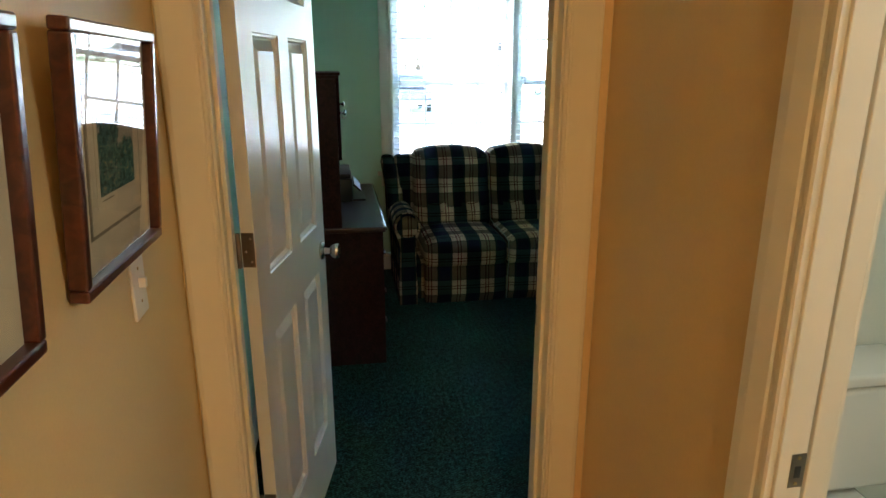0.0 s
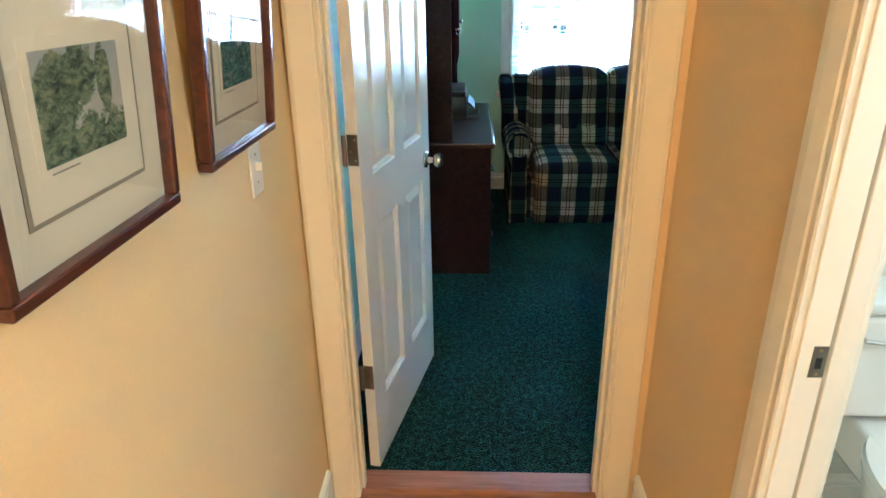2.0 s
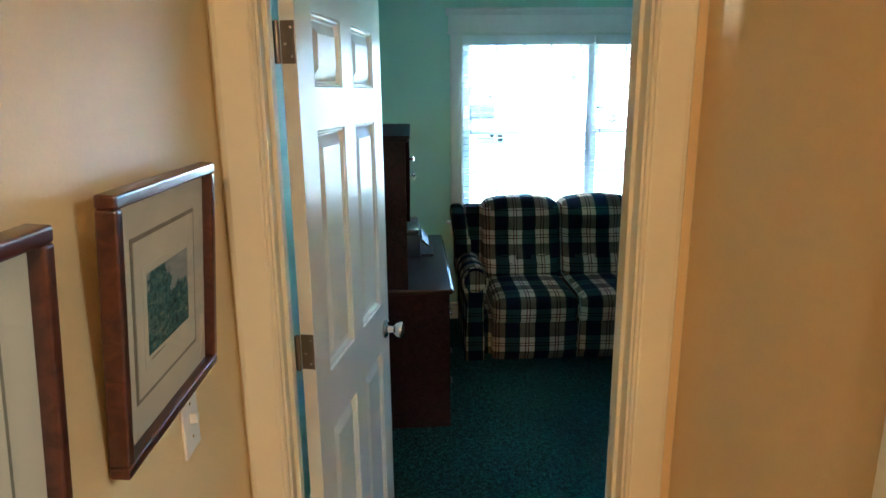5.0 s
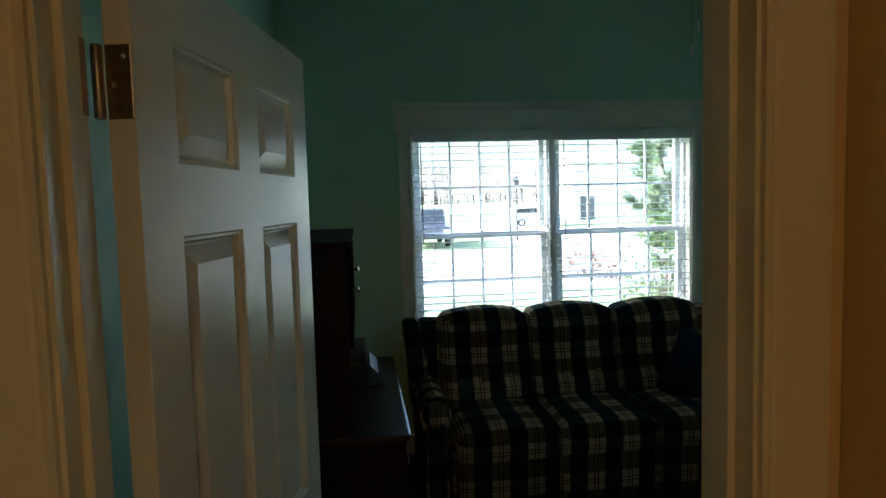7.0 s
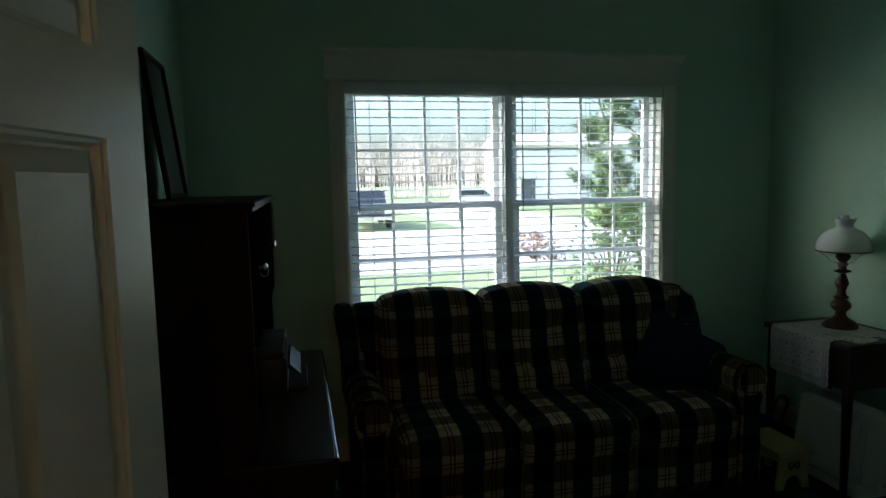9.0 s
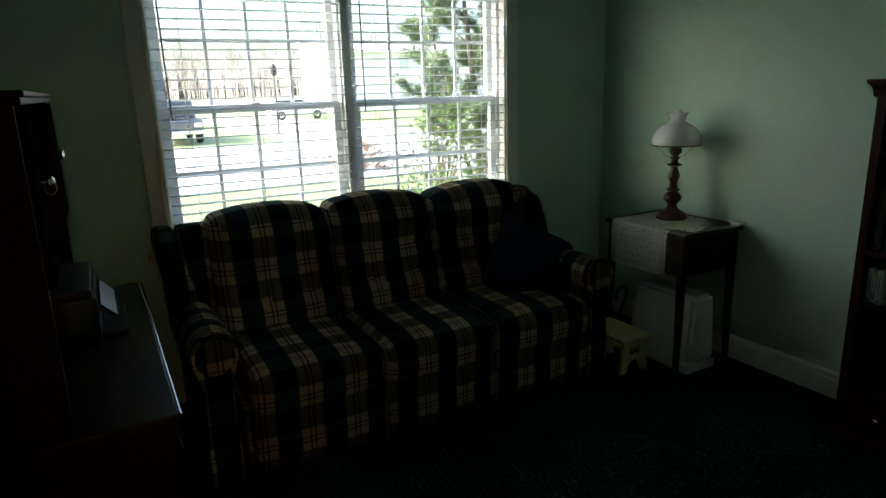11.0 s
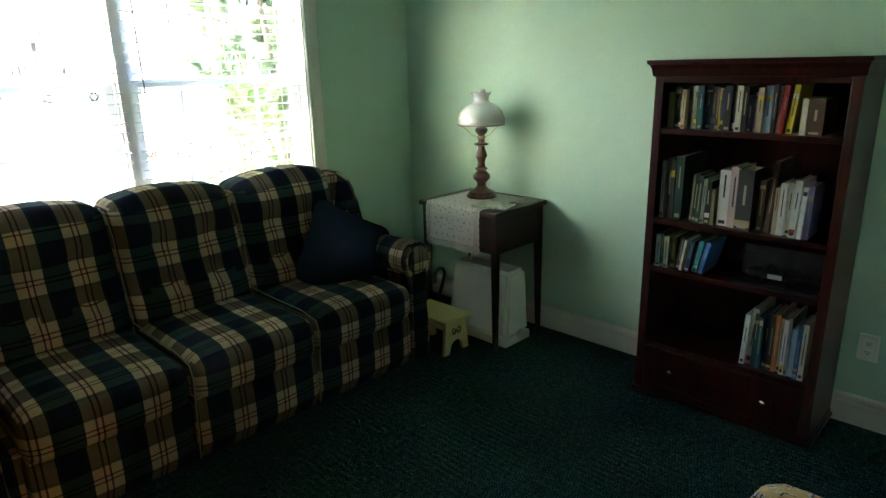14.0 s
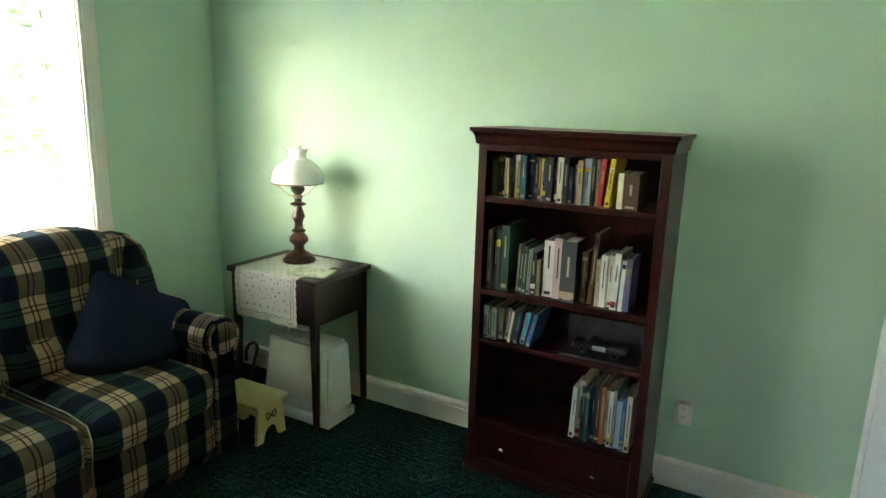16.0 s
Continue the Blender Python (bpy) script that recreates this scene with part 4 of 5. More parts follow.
right = Matrix.Rotation(radians(90), 4, "Z")
framed("framed_print", 0.37, 0.362, 0.026, Matrix.Translation((HL + 0.0165, -0.545, 1.457)) @ right @ Matrix.Rotation(radians(4.5), 4, "X"), FRAMEW, "small landscape print in a dark cherry frame on the hall wall", landscape("foliage_print", 1.7, [(0.25, 0.6, 0.3, 0.5), (0.75, 0.35, 0.35, 0.3)], (0.07, 0.125, 0.10)))
framed("framed_print", 0.378, 0.364, 0.026, Matrix.Translation((HL + 0.0165, -1.048, 1.450)) @ right @ Matrix.Rotation(radians(4.5), 4, "X"), FRAMEW, "green tree print with wide cream mat in a cherry frame", landscape("tree_print", 4.2, [(0.22, 0.55, 0.26, 0.42), (0.48, 0.75, 0.22, 0.30), (0.78, 0.68, 0.10, 0.34)], (0.12, 0.13, 0.065)))
DARKART = plain("dark_print", (0.05, 0.055, 0.05), 0.7, 12, 0.5, 0.0, big=4)
lean = framed("leaning_picture", 0.38, 0.55, 0.02, Matrix.Translation((XL + 0.058, 2.475, 1.555 + 0.276)) @ right @ Matrix.Rotation(radians(-7), 4, "X"), MAHOG, "dark framed picture leaning on the wall atop the hutch", DARKART, 0.018, mats=False)

# light switch in the hall
sw = thing("light_switch", (HL, -0.455, 1.21), "cream toggle light switch plate on the tan wall", "light switch")
part("plate", box(HL, -0.49, 1.152, HL + 0.006, -0.42, 1.268, bev=0.0025), PLASTIC, sw)
part("toggle", box(HL + 0.004, -0.460, 1.203, HL + 0.018, -0.450, 1.222, bev=0.002, m=Matrix.Translation((0, 0, 0.002))), PLASTIC, sw)
for zz in (1.18, 1.24):
    part("screw", spin([(0.003, 0), (0.003, 0.001), (0.001, 0.0013)], n=10, m=Matrix.Translation((HL + 0.006, -0.455, zz)) @ Matrix.Rotation(radians(90), 4, "Y")), BRASS, sw)

# outlets
def outlet(y, z, label):
    o = thing("wall_outlet", (XR, y, z), label, "outlet", "wall outlets")
    part("plate", box(XR - 0.006, y - 0.036, z - 0.058, XR, y + 0.036, z + 0.058, bev=0.0025), WHITE, o)
    for dz in (-0.02, 0.02):
        f = part("receptacle", box(XR - 0.0085, y - 0.017, z + dz - 0.014, XR - 0.005, y + 0.017, z + dz + 0.014, bev=0.003), WHITE, o)
        for dy in (-0.006, 0.006):
            part("slot", box(XR - 0.0092, y + dy - 0.001, z + dz - 0.003, XR - 0.008, y + dy + 0.001, z + dz + 0.006), BLACKP, f)
        part("ground_hole", box(XR - 0.0092, y - 0.0025, z + dz - 0.010, XR - 0.008, y + 0.0025, z + dz - 0.006), BLACKP, f)


outlet(0.625, 0.358, "cream duplex wall outlet above the baseboard")


# ---- lamp table corner ----
TX0, TX1, TY0, TY1, TZ = 2.955, 3.385, 2.245, 2.80, 0.775
tb = thing("side_table", (3.17, 2.54, 0), "dark wooden side table with deep apron and tapered legs", "table")
part("tabletop", box(TX0 - 0.012, TY0 - 0.012, TZ - 0.028, TX1 + 0.012, TY1 + 0.012, TZ, bev=0.006, seg=3), TABLEW, tb)
for nm, b in (("apron", (TX0 + 0.012, TY0 + 0.03, TZ - 0.235, TX0 + 0.028, TY1 - 0.03, TZ - 0.028)), ("apron", (TX1 - 0.028, TY0 + 0.03, TZ - 0.235, TX1 - 0.012, TY1 - 0.03, TZ - 0.028)), ("apron", (TX0 + 0.03, TY0 + 0.012, TZ - 0.235, TX1 - 0.03, TY0 + 0.028, TZ - 0.028)), ("apron", (TX0 + 0.03, TY1 - 0.028, TZ - 0.235, TX1 - 0.03, TY1 - 0.012, TZ - 0.028))):
    part(nm, box(*b, bev=0.002), TABLEW, tb)
part("bottom_board", box(TX0 + 0.028, TY0 + 0.028, TZ - 0.235, TX1 - 0.028, TY1 - 0.028, TZ - 0.222), TABLEW, tb)
for x, sx in ((TX0, 1), (TX1, -1)):
    for y, sy in ((TY0, 1), (TY1, -1)):
        lg = box(0, 0, 0, 0.042, 0.042, TZ - 0.028)
        for v in lg.verts:
            k = 0.60 if v.co.z < 0.1 else 1.0
            v.co.x, v.co.y = x + sx * (v.co.x * k + 0.004), y + sy * (v.co.y * k + 0.004)
        bmesh.ops.recalc_face_normals(lg, faces=lg.faces[:])
        bmesh.ops.bevel(lg, geom=lg.edges[:], offset=0.003, segments=2, affect="EDGES")
        part("leg", lg, TABLEW, tb)


def cut(i, j, nu, nv):
    """The holes of the cut work: two drilled border rows and sprays of small leaves."""
    e = min(i, nu - 1 - i, nv - 1 - j)
    if e in (3, 6):
        return (j if e != nv - 1 - j else i) % 2 == 0
    if e < 9:
        return False
    a, b = i % 18, j % 17
    return (a, b) in {(3, 4), (4, 4), (4, 5), (8, 9), (9, 9), (13, 3), (13, 4), (12, 5), (15, 11), (15, 12), (6, 13), (5, 13), (10, 14), (2, 10)} and (i * 7 + j * 3) % 5 != 0


def runner():
    """An embroidered cut-work cloth over the table's front edge, scalloped along its rim."""
    bm = bmesh.new()
    y0, y1 = 2.345, 2.735
    nu, nv = 84, 120
    path = [(3.345, TZ + 0.003), (TX0 - 0.008, TZ + 0.004), (TX0 - 0.020, TZ - 0.006), (TX0 - 0.026, TZ - 0.05), (TX0 - 0.022, TZ - 0.245)]
    seg = [0]
    for a, b in zip(path, path[1:]):
        seg.append(seg[-1] + math.hypot(b[0] - a[0], b[1] - a[1]))
    grid = []
    for j in range(nv + 1):
        row = []
        for i in range(nu + 1):
            u = i / nu
            sc = 0.009 * abs(math.sin(u * math.pi * 13))
            s = (seg[-1] - 0.010 + sc) * j / nv
            k = max(q for q in range(len(seg)) if seg[q] <= s + 1e-9)
            k = min(k, len(path) - 2)
            f = (s - seg[k]) / (seg[k + 1] - seg[k])
            x = path[k][0] + (path[k + 1][0] - path[k][0]) * f
            z = path[k][1] + (path[k + 1][1] - path[k][1]) * f
            side = 0.007 * abs(math.sin(j / nv * math.pi * 17))
            y = (y0 - side) + (y1 - y0 + 2 * side) * u
            hang = max(0, (TZ - z) / 0.24)
            x -= 0.006 * hang * math.sin(u * 9.0) + 0.004 * hang * math.sin(u * 23)
            row.append(bm.verts.new((x, y, z)))
        grid.append(row)
    for j in range(nv):
        for i in range(nu):
            if not cut(i, j, nu, nv):
                bm.faces.new((grid[j][i], grid[j][i + 1], grid[j + 1][i + 1], grid[j + 1][i]))
    bmesh.ops.solidify(bm, geom=bm.faces[:], thickness=0.0016)
    return bm


solo("table_runner", runner(), LINEN, "white cut-work lace runner hanging over the table edge", "table runner", smooth=60)
dl = bmesh.new()
ring = [dl.verts.new((3.305 + (0.075 + 0.006 * abs(math.sin(k * 6))) * math.cos(k * math.pi / 24), 2.335 + (0.075 + 0.006 * abs(math.sin(k * 6))) * math.sin(k * math.pi / 24), TZ)) for k in range(48)]
dl.faces.new(ring)
bmesh.ops.solidify(dl, geom=dl.faces[:], thickness=-0.002)
solo("doily", dl, LACE, "round lace doily lying on the table", "doily")
bk = box(-0.07, -0.10, 0, 0.07, 0.10, 0.008, bev=0.001, m=Matrix.Translation((3.055, 2.345, TZ + 0.0062)) @ Matrix.Rotation(radians(14), 4, "Z"))
solo("booklet", bk, spots("booklet_cover", (0.55, 0.55, 0.38), [(0.6, 0.58, 0.42), (0.2, 0.32, 0.22), (0.66, 0.63, 0.5)], 40.0, 0.4), "thin booklet with a green and cream cover", "booklet")


def table_lamp(x, y, z):
    L = thing("table_lamp", (x, y, z), "turned wooden oil-style lamp with a white glass shade", "lamp")
    part("base", spin([(0.084, 0), (0.086, 0.010), (0.080, 0.018), (0.074, 0.022), (0.072, 0.032), (0.055, 0.042), (0.040, 0.050), (0.030, 0.062)], (x, y, z), 40), LAMPW, L, smooth=35)
    part("stem", spin([(0.028, 0.060), (0.026, 0.080), (0.030, 0.088), (0.046, 0.104), (0.050, 0.118), (0.046, 0.132), (0.032, 0.146), (0.024, 0.152), (0.036, 0.160), (0.036, 0.166), (0.024, 0.174), (0.020, 0.200), (0.026, 0.220), (0.034, 0.236), (0.030, 0.252), (0.020, 0.280), (0.018, 0.292), (0.040, 0.300), (0.041, 0.306), (0.020, 0.314), (0.018, 0.334)], (x, y, z), 40), LAMPW, L, smooth=35)
    part("burner", spin([(0.020, 0.332), (0.026, 0.338), (0.026, 0.346), (0.016, 0.352), (0.034, 0.372), (0.036, 0.386), (0.022, 0.398), (0.014, 0.41)], (x, y, z), 32), BRONZE, L, "dark bronze burner", smooth=35)
    for k in range(3):
        a = radians(35 + 120 * k)
        part("shade_arm", tube([(x + 0.022 * math.cos(a), y + 0.022 * math.sin(a), z + 0.345), (x + 0.06 * math.cos(a), y + 0.06 * math.sin(a), z + 0.358), (x + 0.085 * math.cos(a), y + 0.085 * math.sin(a), z + 0.385), (x + 0.122 * math.cos(a), y + 0.122 * math.sin(a), z + 0.412)], 0.0022, 6), BRASS, L)
    ring = tube([(x + 0.131 * math.cos(2 * math.pi * q / 40), y + 0.131 * math.sin(2 * math.pi * q / 40), z + 0.413) for q in range(41)], 0.004, 8)
    part("shade_ring", ring, BRONZE, L)
    pr = [(0.129, 0.412), (0.133, 0.424), (0.130, 0.450), (0.118, 0.482), (0.096, 0.508), (0.068, 0.526), (0.047, 0.535), (0.042, 0.545), (0.043, 0.560), (0.050, 0.572), (0.056, 0.582), (0.052, 0.584), (0.040, 0.562), (0.038, 0.545), (0.064, 0.522), (0.092, 0.504), (0.114, 0.479), (0.126, 0.449), (0.126, 0.414)]
    sh = spin(pr, (x, y, z), 48)
    for v in sh.verts:
        if v.co.z > z + 0.565:
            a = math.atan2(v.co.y - y, v.co.x - x)
            v.co.z += 0.002 * math.cos(a * 10) + 0.004
    part("shade", sh, OPAL, L, "white opal glass shade with a crimped rim", smooth=60)
    part("chimney", spin([(0.026, 0.40), (0.030, 0.43), (0.024, 0.47), (0.022, 0.596), (0.021, 0.604), (0.018, 0.604)], (x, y, z), 24), OPAL, L, smooth=50)


table_lamp(3.215, 2.566, TZ + 0.0048)

# sewing machine case under the table
cs = thing("machine_case", (3.11, 2.47, 0), "milky white plastic machine case under the table", "case")
c0 = box(2.995, 2.205, 0.004, 3.215, 2.66, 0.055, bev=0.008)
part("base", c0, CASEP, cs, smooth=40)
c1 = box(2.998, 2.208, 0.056, 3.212, 2.657, 0.425)
for v in c1.verts:
    if v.co.z > 0.3:
        v.co.x = 3.12 + (v.co.x - 3.11) * 0.74
        v.co.y = 2.47 + (v.co.y - 2.48) * 0.92
bmesh.ops.bevel(c1, geom=c1.edges[:], offset=0.022, segments=4, affect="EDGES")
part("cover", c1, CASEP, cs, smooth=40)
part("handle", tube([(3.11, 2.40, 0.424), (3.11, 2.405, 0.448), (3.11, 2.43, 0.455), (3.11, 2.53, 0.455), (3.11, 2.555, 0.448), (3.11, 2.56, 0.424)], 0.008, 10), CASEP, cs, smooth=60)
part("latch", box(3.10, 2.197, 0.03, 3.135, 2.207, 0.085, bev=0.003), PLASTIC, cs, "cream latch")

# step stool
st = thing("step_stool", (2.80, 2.52, 0), "yellow painted wooden step stool with a stencilled bow", "stool")
part("tread", box(2.695, 2.375, 0.185, 2.905, 2.70, 0.205, bev=0.004), YELLOW, st)
for y in (2.405, 2.655):
    n = 12
    out = [(2.703, 0.0), (2.742, 0.0)] + [(2.80 - 0.05 * math.cos(math.pi * k / n), 0.012 + 0.06 * math.sin(math.pi * k / n)) for k in range(n + 1)] + [(2.858, 0.0), (2.897, 0.0), (2.878, 0.185), (2.722, 0.185)]
    lgp = part("side_panel", prism(out, 1, y - 0.009, y + 0.009, 0.0), YELLOW, st)
    if y < 2.5:
        for sx in (-1, 1):
            loop = [(2.80 + sx * (0.004 + 0.028 * abs(math.sin(a * 0.5))), y - 0.0105, 0.128 + 0.016 * math.sin(a)) for a in [math.pi * 2 * k / 16 for k in range(17)]]
            part("bow", tube(loop, 0.0028, 6), GREENINK, lgp, "dark stencilled bow")
            part("bow_tail", tube([(2.80, y - 0.0105, 0.126), (2.80 + sx * 0.012, y - 0.0105, 0.112), (2.80 + sx * 0.022, y - 0.0105, 0.104)], 0.0024, 6), GREENINK, lgp)
part("stretcher", box(2.725, 2.414, 0.14, 2.875, 2.646, 0.156), YELLOW, st)

# walking cane hooked behind the stool
cane = [(2.945, 2.735, 0.0), (2.947, 2.675, 0.19), (2.948, 2.62, 0.36)] + [(2.948 - 0.045 + 0.045 * math.cos(q), 2.62 - 0.004 * q, 0.36 + 0.05 * math.sin(q)) for q in [math.pi * k / 10 for k in range(1, 11)]] + [(2.857, 2.605, 0.335)]
solo("walking_cane", tube(cane, 0.0095, 12), BLACKP, "black walking cane with a hooked handle behind the stool", "cane", smooth=60)

# pull-chain ceiling light
cfx = thing("ceiling_light", (1.72, 1.70, 2.52), "round ceiling light with two hanging pull chains", "ceiling light")
part("canopy", spin([(0.07, CZ), (0.07, 3.01), (0.12, 2.99), (0.13, 2.93)], (1.72, 1.70, 0), 32), BRASS, cfx, smooth=40)
part("bowl", spin([(0.125, 2.945), (0.13, 2.92), (0.11, 2.87), (0.06, 2.835), (0.01, 2.825)], (1.72, 1.70, 0), 32), OPAL, cfx, smooth=40)
for x, zb in ((1.735, 2.42), (1.705, 2.315)):
    ch = part("pull_chain", tube([(x, 1.70, zb), (x, 1.70, 2.85)], 0.0016, 6), BRASS, cfx)
    part("fob", spin([(0.003, 0.048), (0.008, 0.040), (0.010, 0.018), (0.008, 0.006), (0.003, 0)], (x, 1.70, zb - 0.045), 14), OPAL, ch, "white chain fob", smooth=60)


# ---- bookcase ----
BX, BB, BYA, BYB, BZ = 3.062, 3.388, 0.72, 1.468, 1.52
bc = thing("bookcase", (3.22, 1.09, 0), "dark red cherry bookcase with four shelves and a drawer", "bookcase")
part("side", box(BX, BYA, 0.03, BB, BYA + 0.024, 1.455, bev=0.002), CHERRY, bc)
part("side", box(BX, BYB - 0.024, 0.03, BB, BYB, 1.455, bev=0.002), CHERRY, bc)
part("back_board", box(BB - 0.012, BYA + 0.024, 0.03, BB, BYB - 0.024, 1.455), CHERRY, bc)
part("face_stile", box(BX - 0.010, BYA, 0.03, BX, BYA + 0.036, 1.455, bev=0.002), CHERRY, bc)
part("face_stile", box(BX - 0.010, BYB - 0.036, 0.03, BX, BYB, 1.455, bev=0.002), CHERRY, bc)
part("top_rail", box(BX - 0.010, BYA + 0.036, 1.43, BX, BYB - 0.036, 1.455, bev=0.002), CHERRY, bc)
SHELVES = (1.243, 0.853, 0.632, 0.275)
for z in SHELVES:
    part("shelf", box(BX - 0.004, BYA + 0.024, z - 0.022, BB - 0.012, BYB - 0.024, z, bev=0.003), CHERRY, bc)
crown = [(0.0, 1.452), (0.014, 1.456), (0.018, 1.466), (0.022, 1.484), (0.034, 1.500), (0.048, 1.506), (0.050, 1.52)]
cb = bmesh.new()
loops = []
for o, z in crown:
    loops.append([cb.verts.new(p) for p in ((BX - 0.01 - 0.8 * o, BYA - 0.5 * o, z), (BB, BYA - 0.5 * o, z), (BB, BYB + 0.5 * o, z), (BX - 0.01 - 0.8 * o, BYB + 0.5 * o, z))])
for A, B in zip(loops, loops[1:]):
    for q in range(4):
        cb.faces.new((A[q], A[(q + 1) % 4], B[(q + 1) % 4], B[q]))
cb.faces.new(loops[0][::-1])
cb.faces.new(loops[-1])
part("cornice", cb, CHERRY, bc, "stepped crown moulding")
part("plinth", box((BX - 0.012, BYA - 0.004, 0.016, BB, BYB + 0.004, 0.052), (BX - 0.020, BYA - 0.012, 0.016, BB, BYB + 0.012, 0.034), bev=0.004), CHERRY, bc)
for y in (BYA + 0.02, BYB - 0.02):
    for x in (BX + 0.02, BB - 0.03):
        part("foot", spin([(0.018, 0), (0.024, 0.008), (0.022, 0.018)], (x, y, 0), 14), CHERRY, bc)
dr = part("drawer", box((BX - 0.012, BYA + 0.040, 0.062, BX + 0.006, BYB - 0.040, 0.248), bev=0.003), CHERRY, bc)
part("drawer_moulding", box((BX - 0.018, BYA + 0.07, 0.080, BX - 0.012, BYB - 0.07, 0.088), bev=0.002), CHERRY, dr)
for y in (1.295, 0.898):
    part("knob", spin([(0.004, 0), (0.005, 0.012), (0.011, 0.015), (0.012, 0.021), (0.006, 0.026)], n=16, m=Matrix.Translation((BX - 0.012, y, 0.155)) @ Matrix.Rotation(radians(-90), 4, "Y")), CHROME, dr, "small bright nickel knob", smooth=50)

BOOKCOL = {
    "sage": (0.20, 0.26, 0.20), "pine": (0.02, 0.06, 0.045), "black": (0.014, 0.014, 0.016), "tan": (0.42, 0.33, 0.20), "cream": (0.66, 0.61, 0.48),
    "teal": (0.03, 0.12, 0.14), "navy": (0.015, 0.03, 0.09), "blue": (0.05, 0.14, 0.36), "red": (0.36, 0.03, 0.025), "yellow": (0.62, 0.46, 0.04),
    "grey": (0.30, 0.31, 0.31), "white": (0.72, 0.72, 0.69), "olive": (0.16, 0.16, 0.06), "violet": (0.22, 0.20, 0.45), "sky": (0.36, 0.52, 0.66),
    "brown": (0.10, 0.055, 0.035), "orange": (0.50, 0.17, 0.04), "aqua": (0.08, 0.34, 0.40), "pink": (0.55, 0.42, 0.40), "char": (0.05, 0.05, 0.055)}
BM = {k: plain("book_" + k, c, 0.45, 70, 0.14, 0.02, big=9) for k, c in BOOKCOL.items()}
BAR = {"dark": plain("spine_print_dark", (0.03, 0.03, 0.035), 0.5, 40, 0.1, 0.0), "light": plain("spine_print_light", (0.42, 0.38, 0.28), 0.5, 40, 0.1, 0.0)}
DARKSET = {"pine", "black", "teal", "navy", "blue", "red", "olive", "brown", "char", "violet", "orange"}
rb = random.Random(5)


def book(y, z, th, h, d, col, lean=0.0, tall_title=True):
    """One book standing on a shelf, spine towards -x; y is its far face and it is th thick towards -y."""
    x = BX + 0.014 + rb.uniform(0, 0.035)
    b = thing("book", (x + d / 2, y - th / 2, z), "%s-covered book standing on the bookcase shelf" % {"sage": "grey-green", "pine": "dark green", "char": "charcoal", "aqua": "turquoise", "sky": "pale blue"}.get(col, col), "book", "books in the bookcase")
    piv = Matrix.Translation((x, y, z)) @ Matrix.Rotation(radians(lean), 4, "X")
    c = 0.0022
    cov = box((0, -th, 0, d, -th + c, h), (0, -c, 0, d, 0, h), (0, -th + c, 0, c, -c, h), m=piv)
    o = part("cover", cov, BM[col], b)
    part("page_block", box(0.006, -th + c, 0.004, d - 0.004, -c, h - 0.004, m=piv), PAPER, b)
    if th > 0.011 and rb.random() < 0.6:
        zb = h * rb.choice((0.06, 0.16, 0.72, 0.84))
        part("band", box(-0.0004, -th + 0.0008, zb, 0.0003, -0.0008, zb + h * rb.uniform(0.04, 0.12), m=piv), BM[rb.choice(("white", "red", "black", "tan", "yellow", "navy", "cream", "teal"))], o)
    if th > 0.011 and rb.random() < 0.9:
        ink = BAR["light"] if col in DARKSET else BAR["dark"]
        a, e = rb.uniform(0.08, 0.3), rb.uniform(0.45, 0.75)
        part("title", box(-0.0006, -th * 0.58, h * (1 - e), 0.0004, -th * 0.42, h * (1 - a), m=piv), ink, o)
        if rb.random() < 0.6:
            part("publisher_mark", box(-0.0006, -th * 0.8, h * 0.04, 0.0004, -th * 0.2, h * 0.10, m=piv), ink, o)


def row(y, z, items):
    for it in items:
        if isinstance(it, (int, float)):
            y -= it
            continue
        th, h, col, *lean = it
        a = lean[0] if lean else 0.0
        book(y, z + (max(0.0, math.sin(radians(abs(a)))) * th if a > 0 else 0.0), th, h, rb.uniform(0.13, 0.19) if h < 0.25 else rb.uniform(0.19, 0.25), col, a)
        y -= th + 0.0012
    return y


Y = BYB - 0.042
row(Y, SHELVES[0], [(0.024, 0.148, "olive"), (0.024, 0.168, "pine"), (0.014, 0.160, "black"), (0.016, 0.158, "tan"), (0.014, 0.172, "char"), (0.018, 0.172, "cream"), (0.012, 0.150, "olive"), (0.022, 0.172, "teal"), (0.024, 0.178, "navy"), (0.018, 0.170, "black"), (0.014, 0.168, "brown"), (0.012, 0.165, "yellow"), (0.012, 0.160, "navy"), (0.028, 0.176, "black"), (0.014, 0.180, "char"), (0.022, 0.176, "cream"), (0.020, 0.170, "black"), (0.015, 0.140, "navy"), (0.014, 0.150, "violet"), (0.022, 0.168, "tan"), (0.028, 0.176, "sky"), (0.014, 0.178, "black"), (0.012, 0.175, "white"), (0.018, 0.178, "red", 3.0), 0.006, (0.020, 0.180, "yellow", 5.0), 0.03, (0.020, 0.132, "cream"), (0.055, 0.132, "brown")])
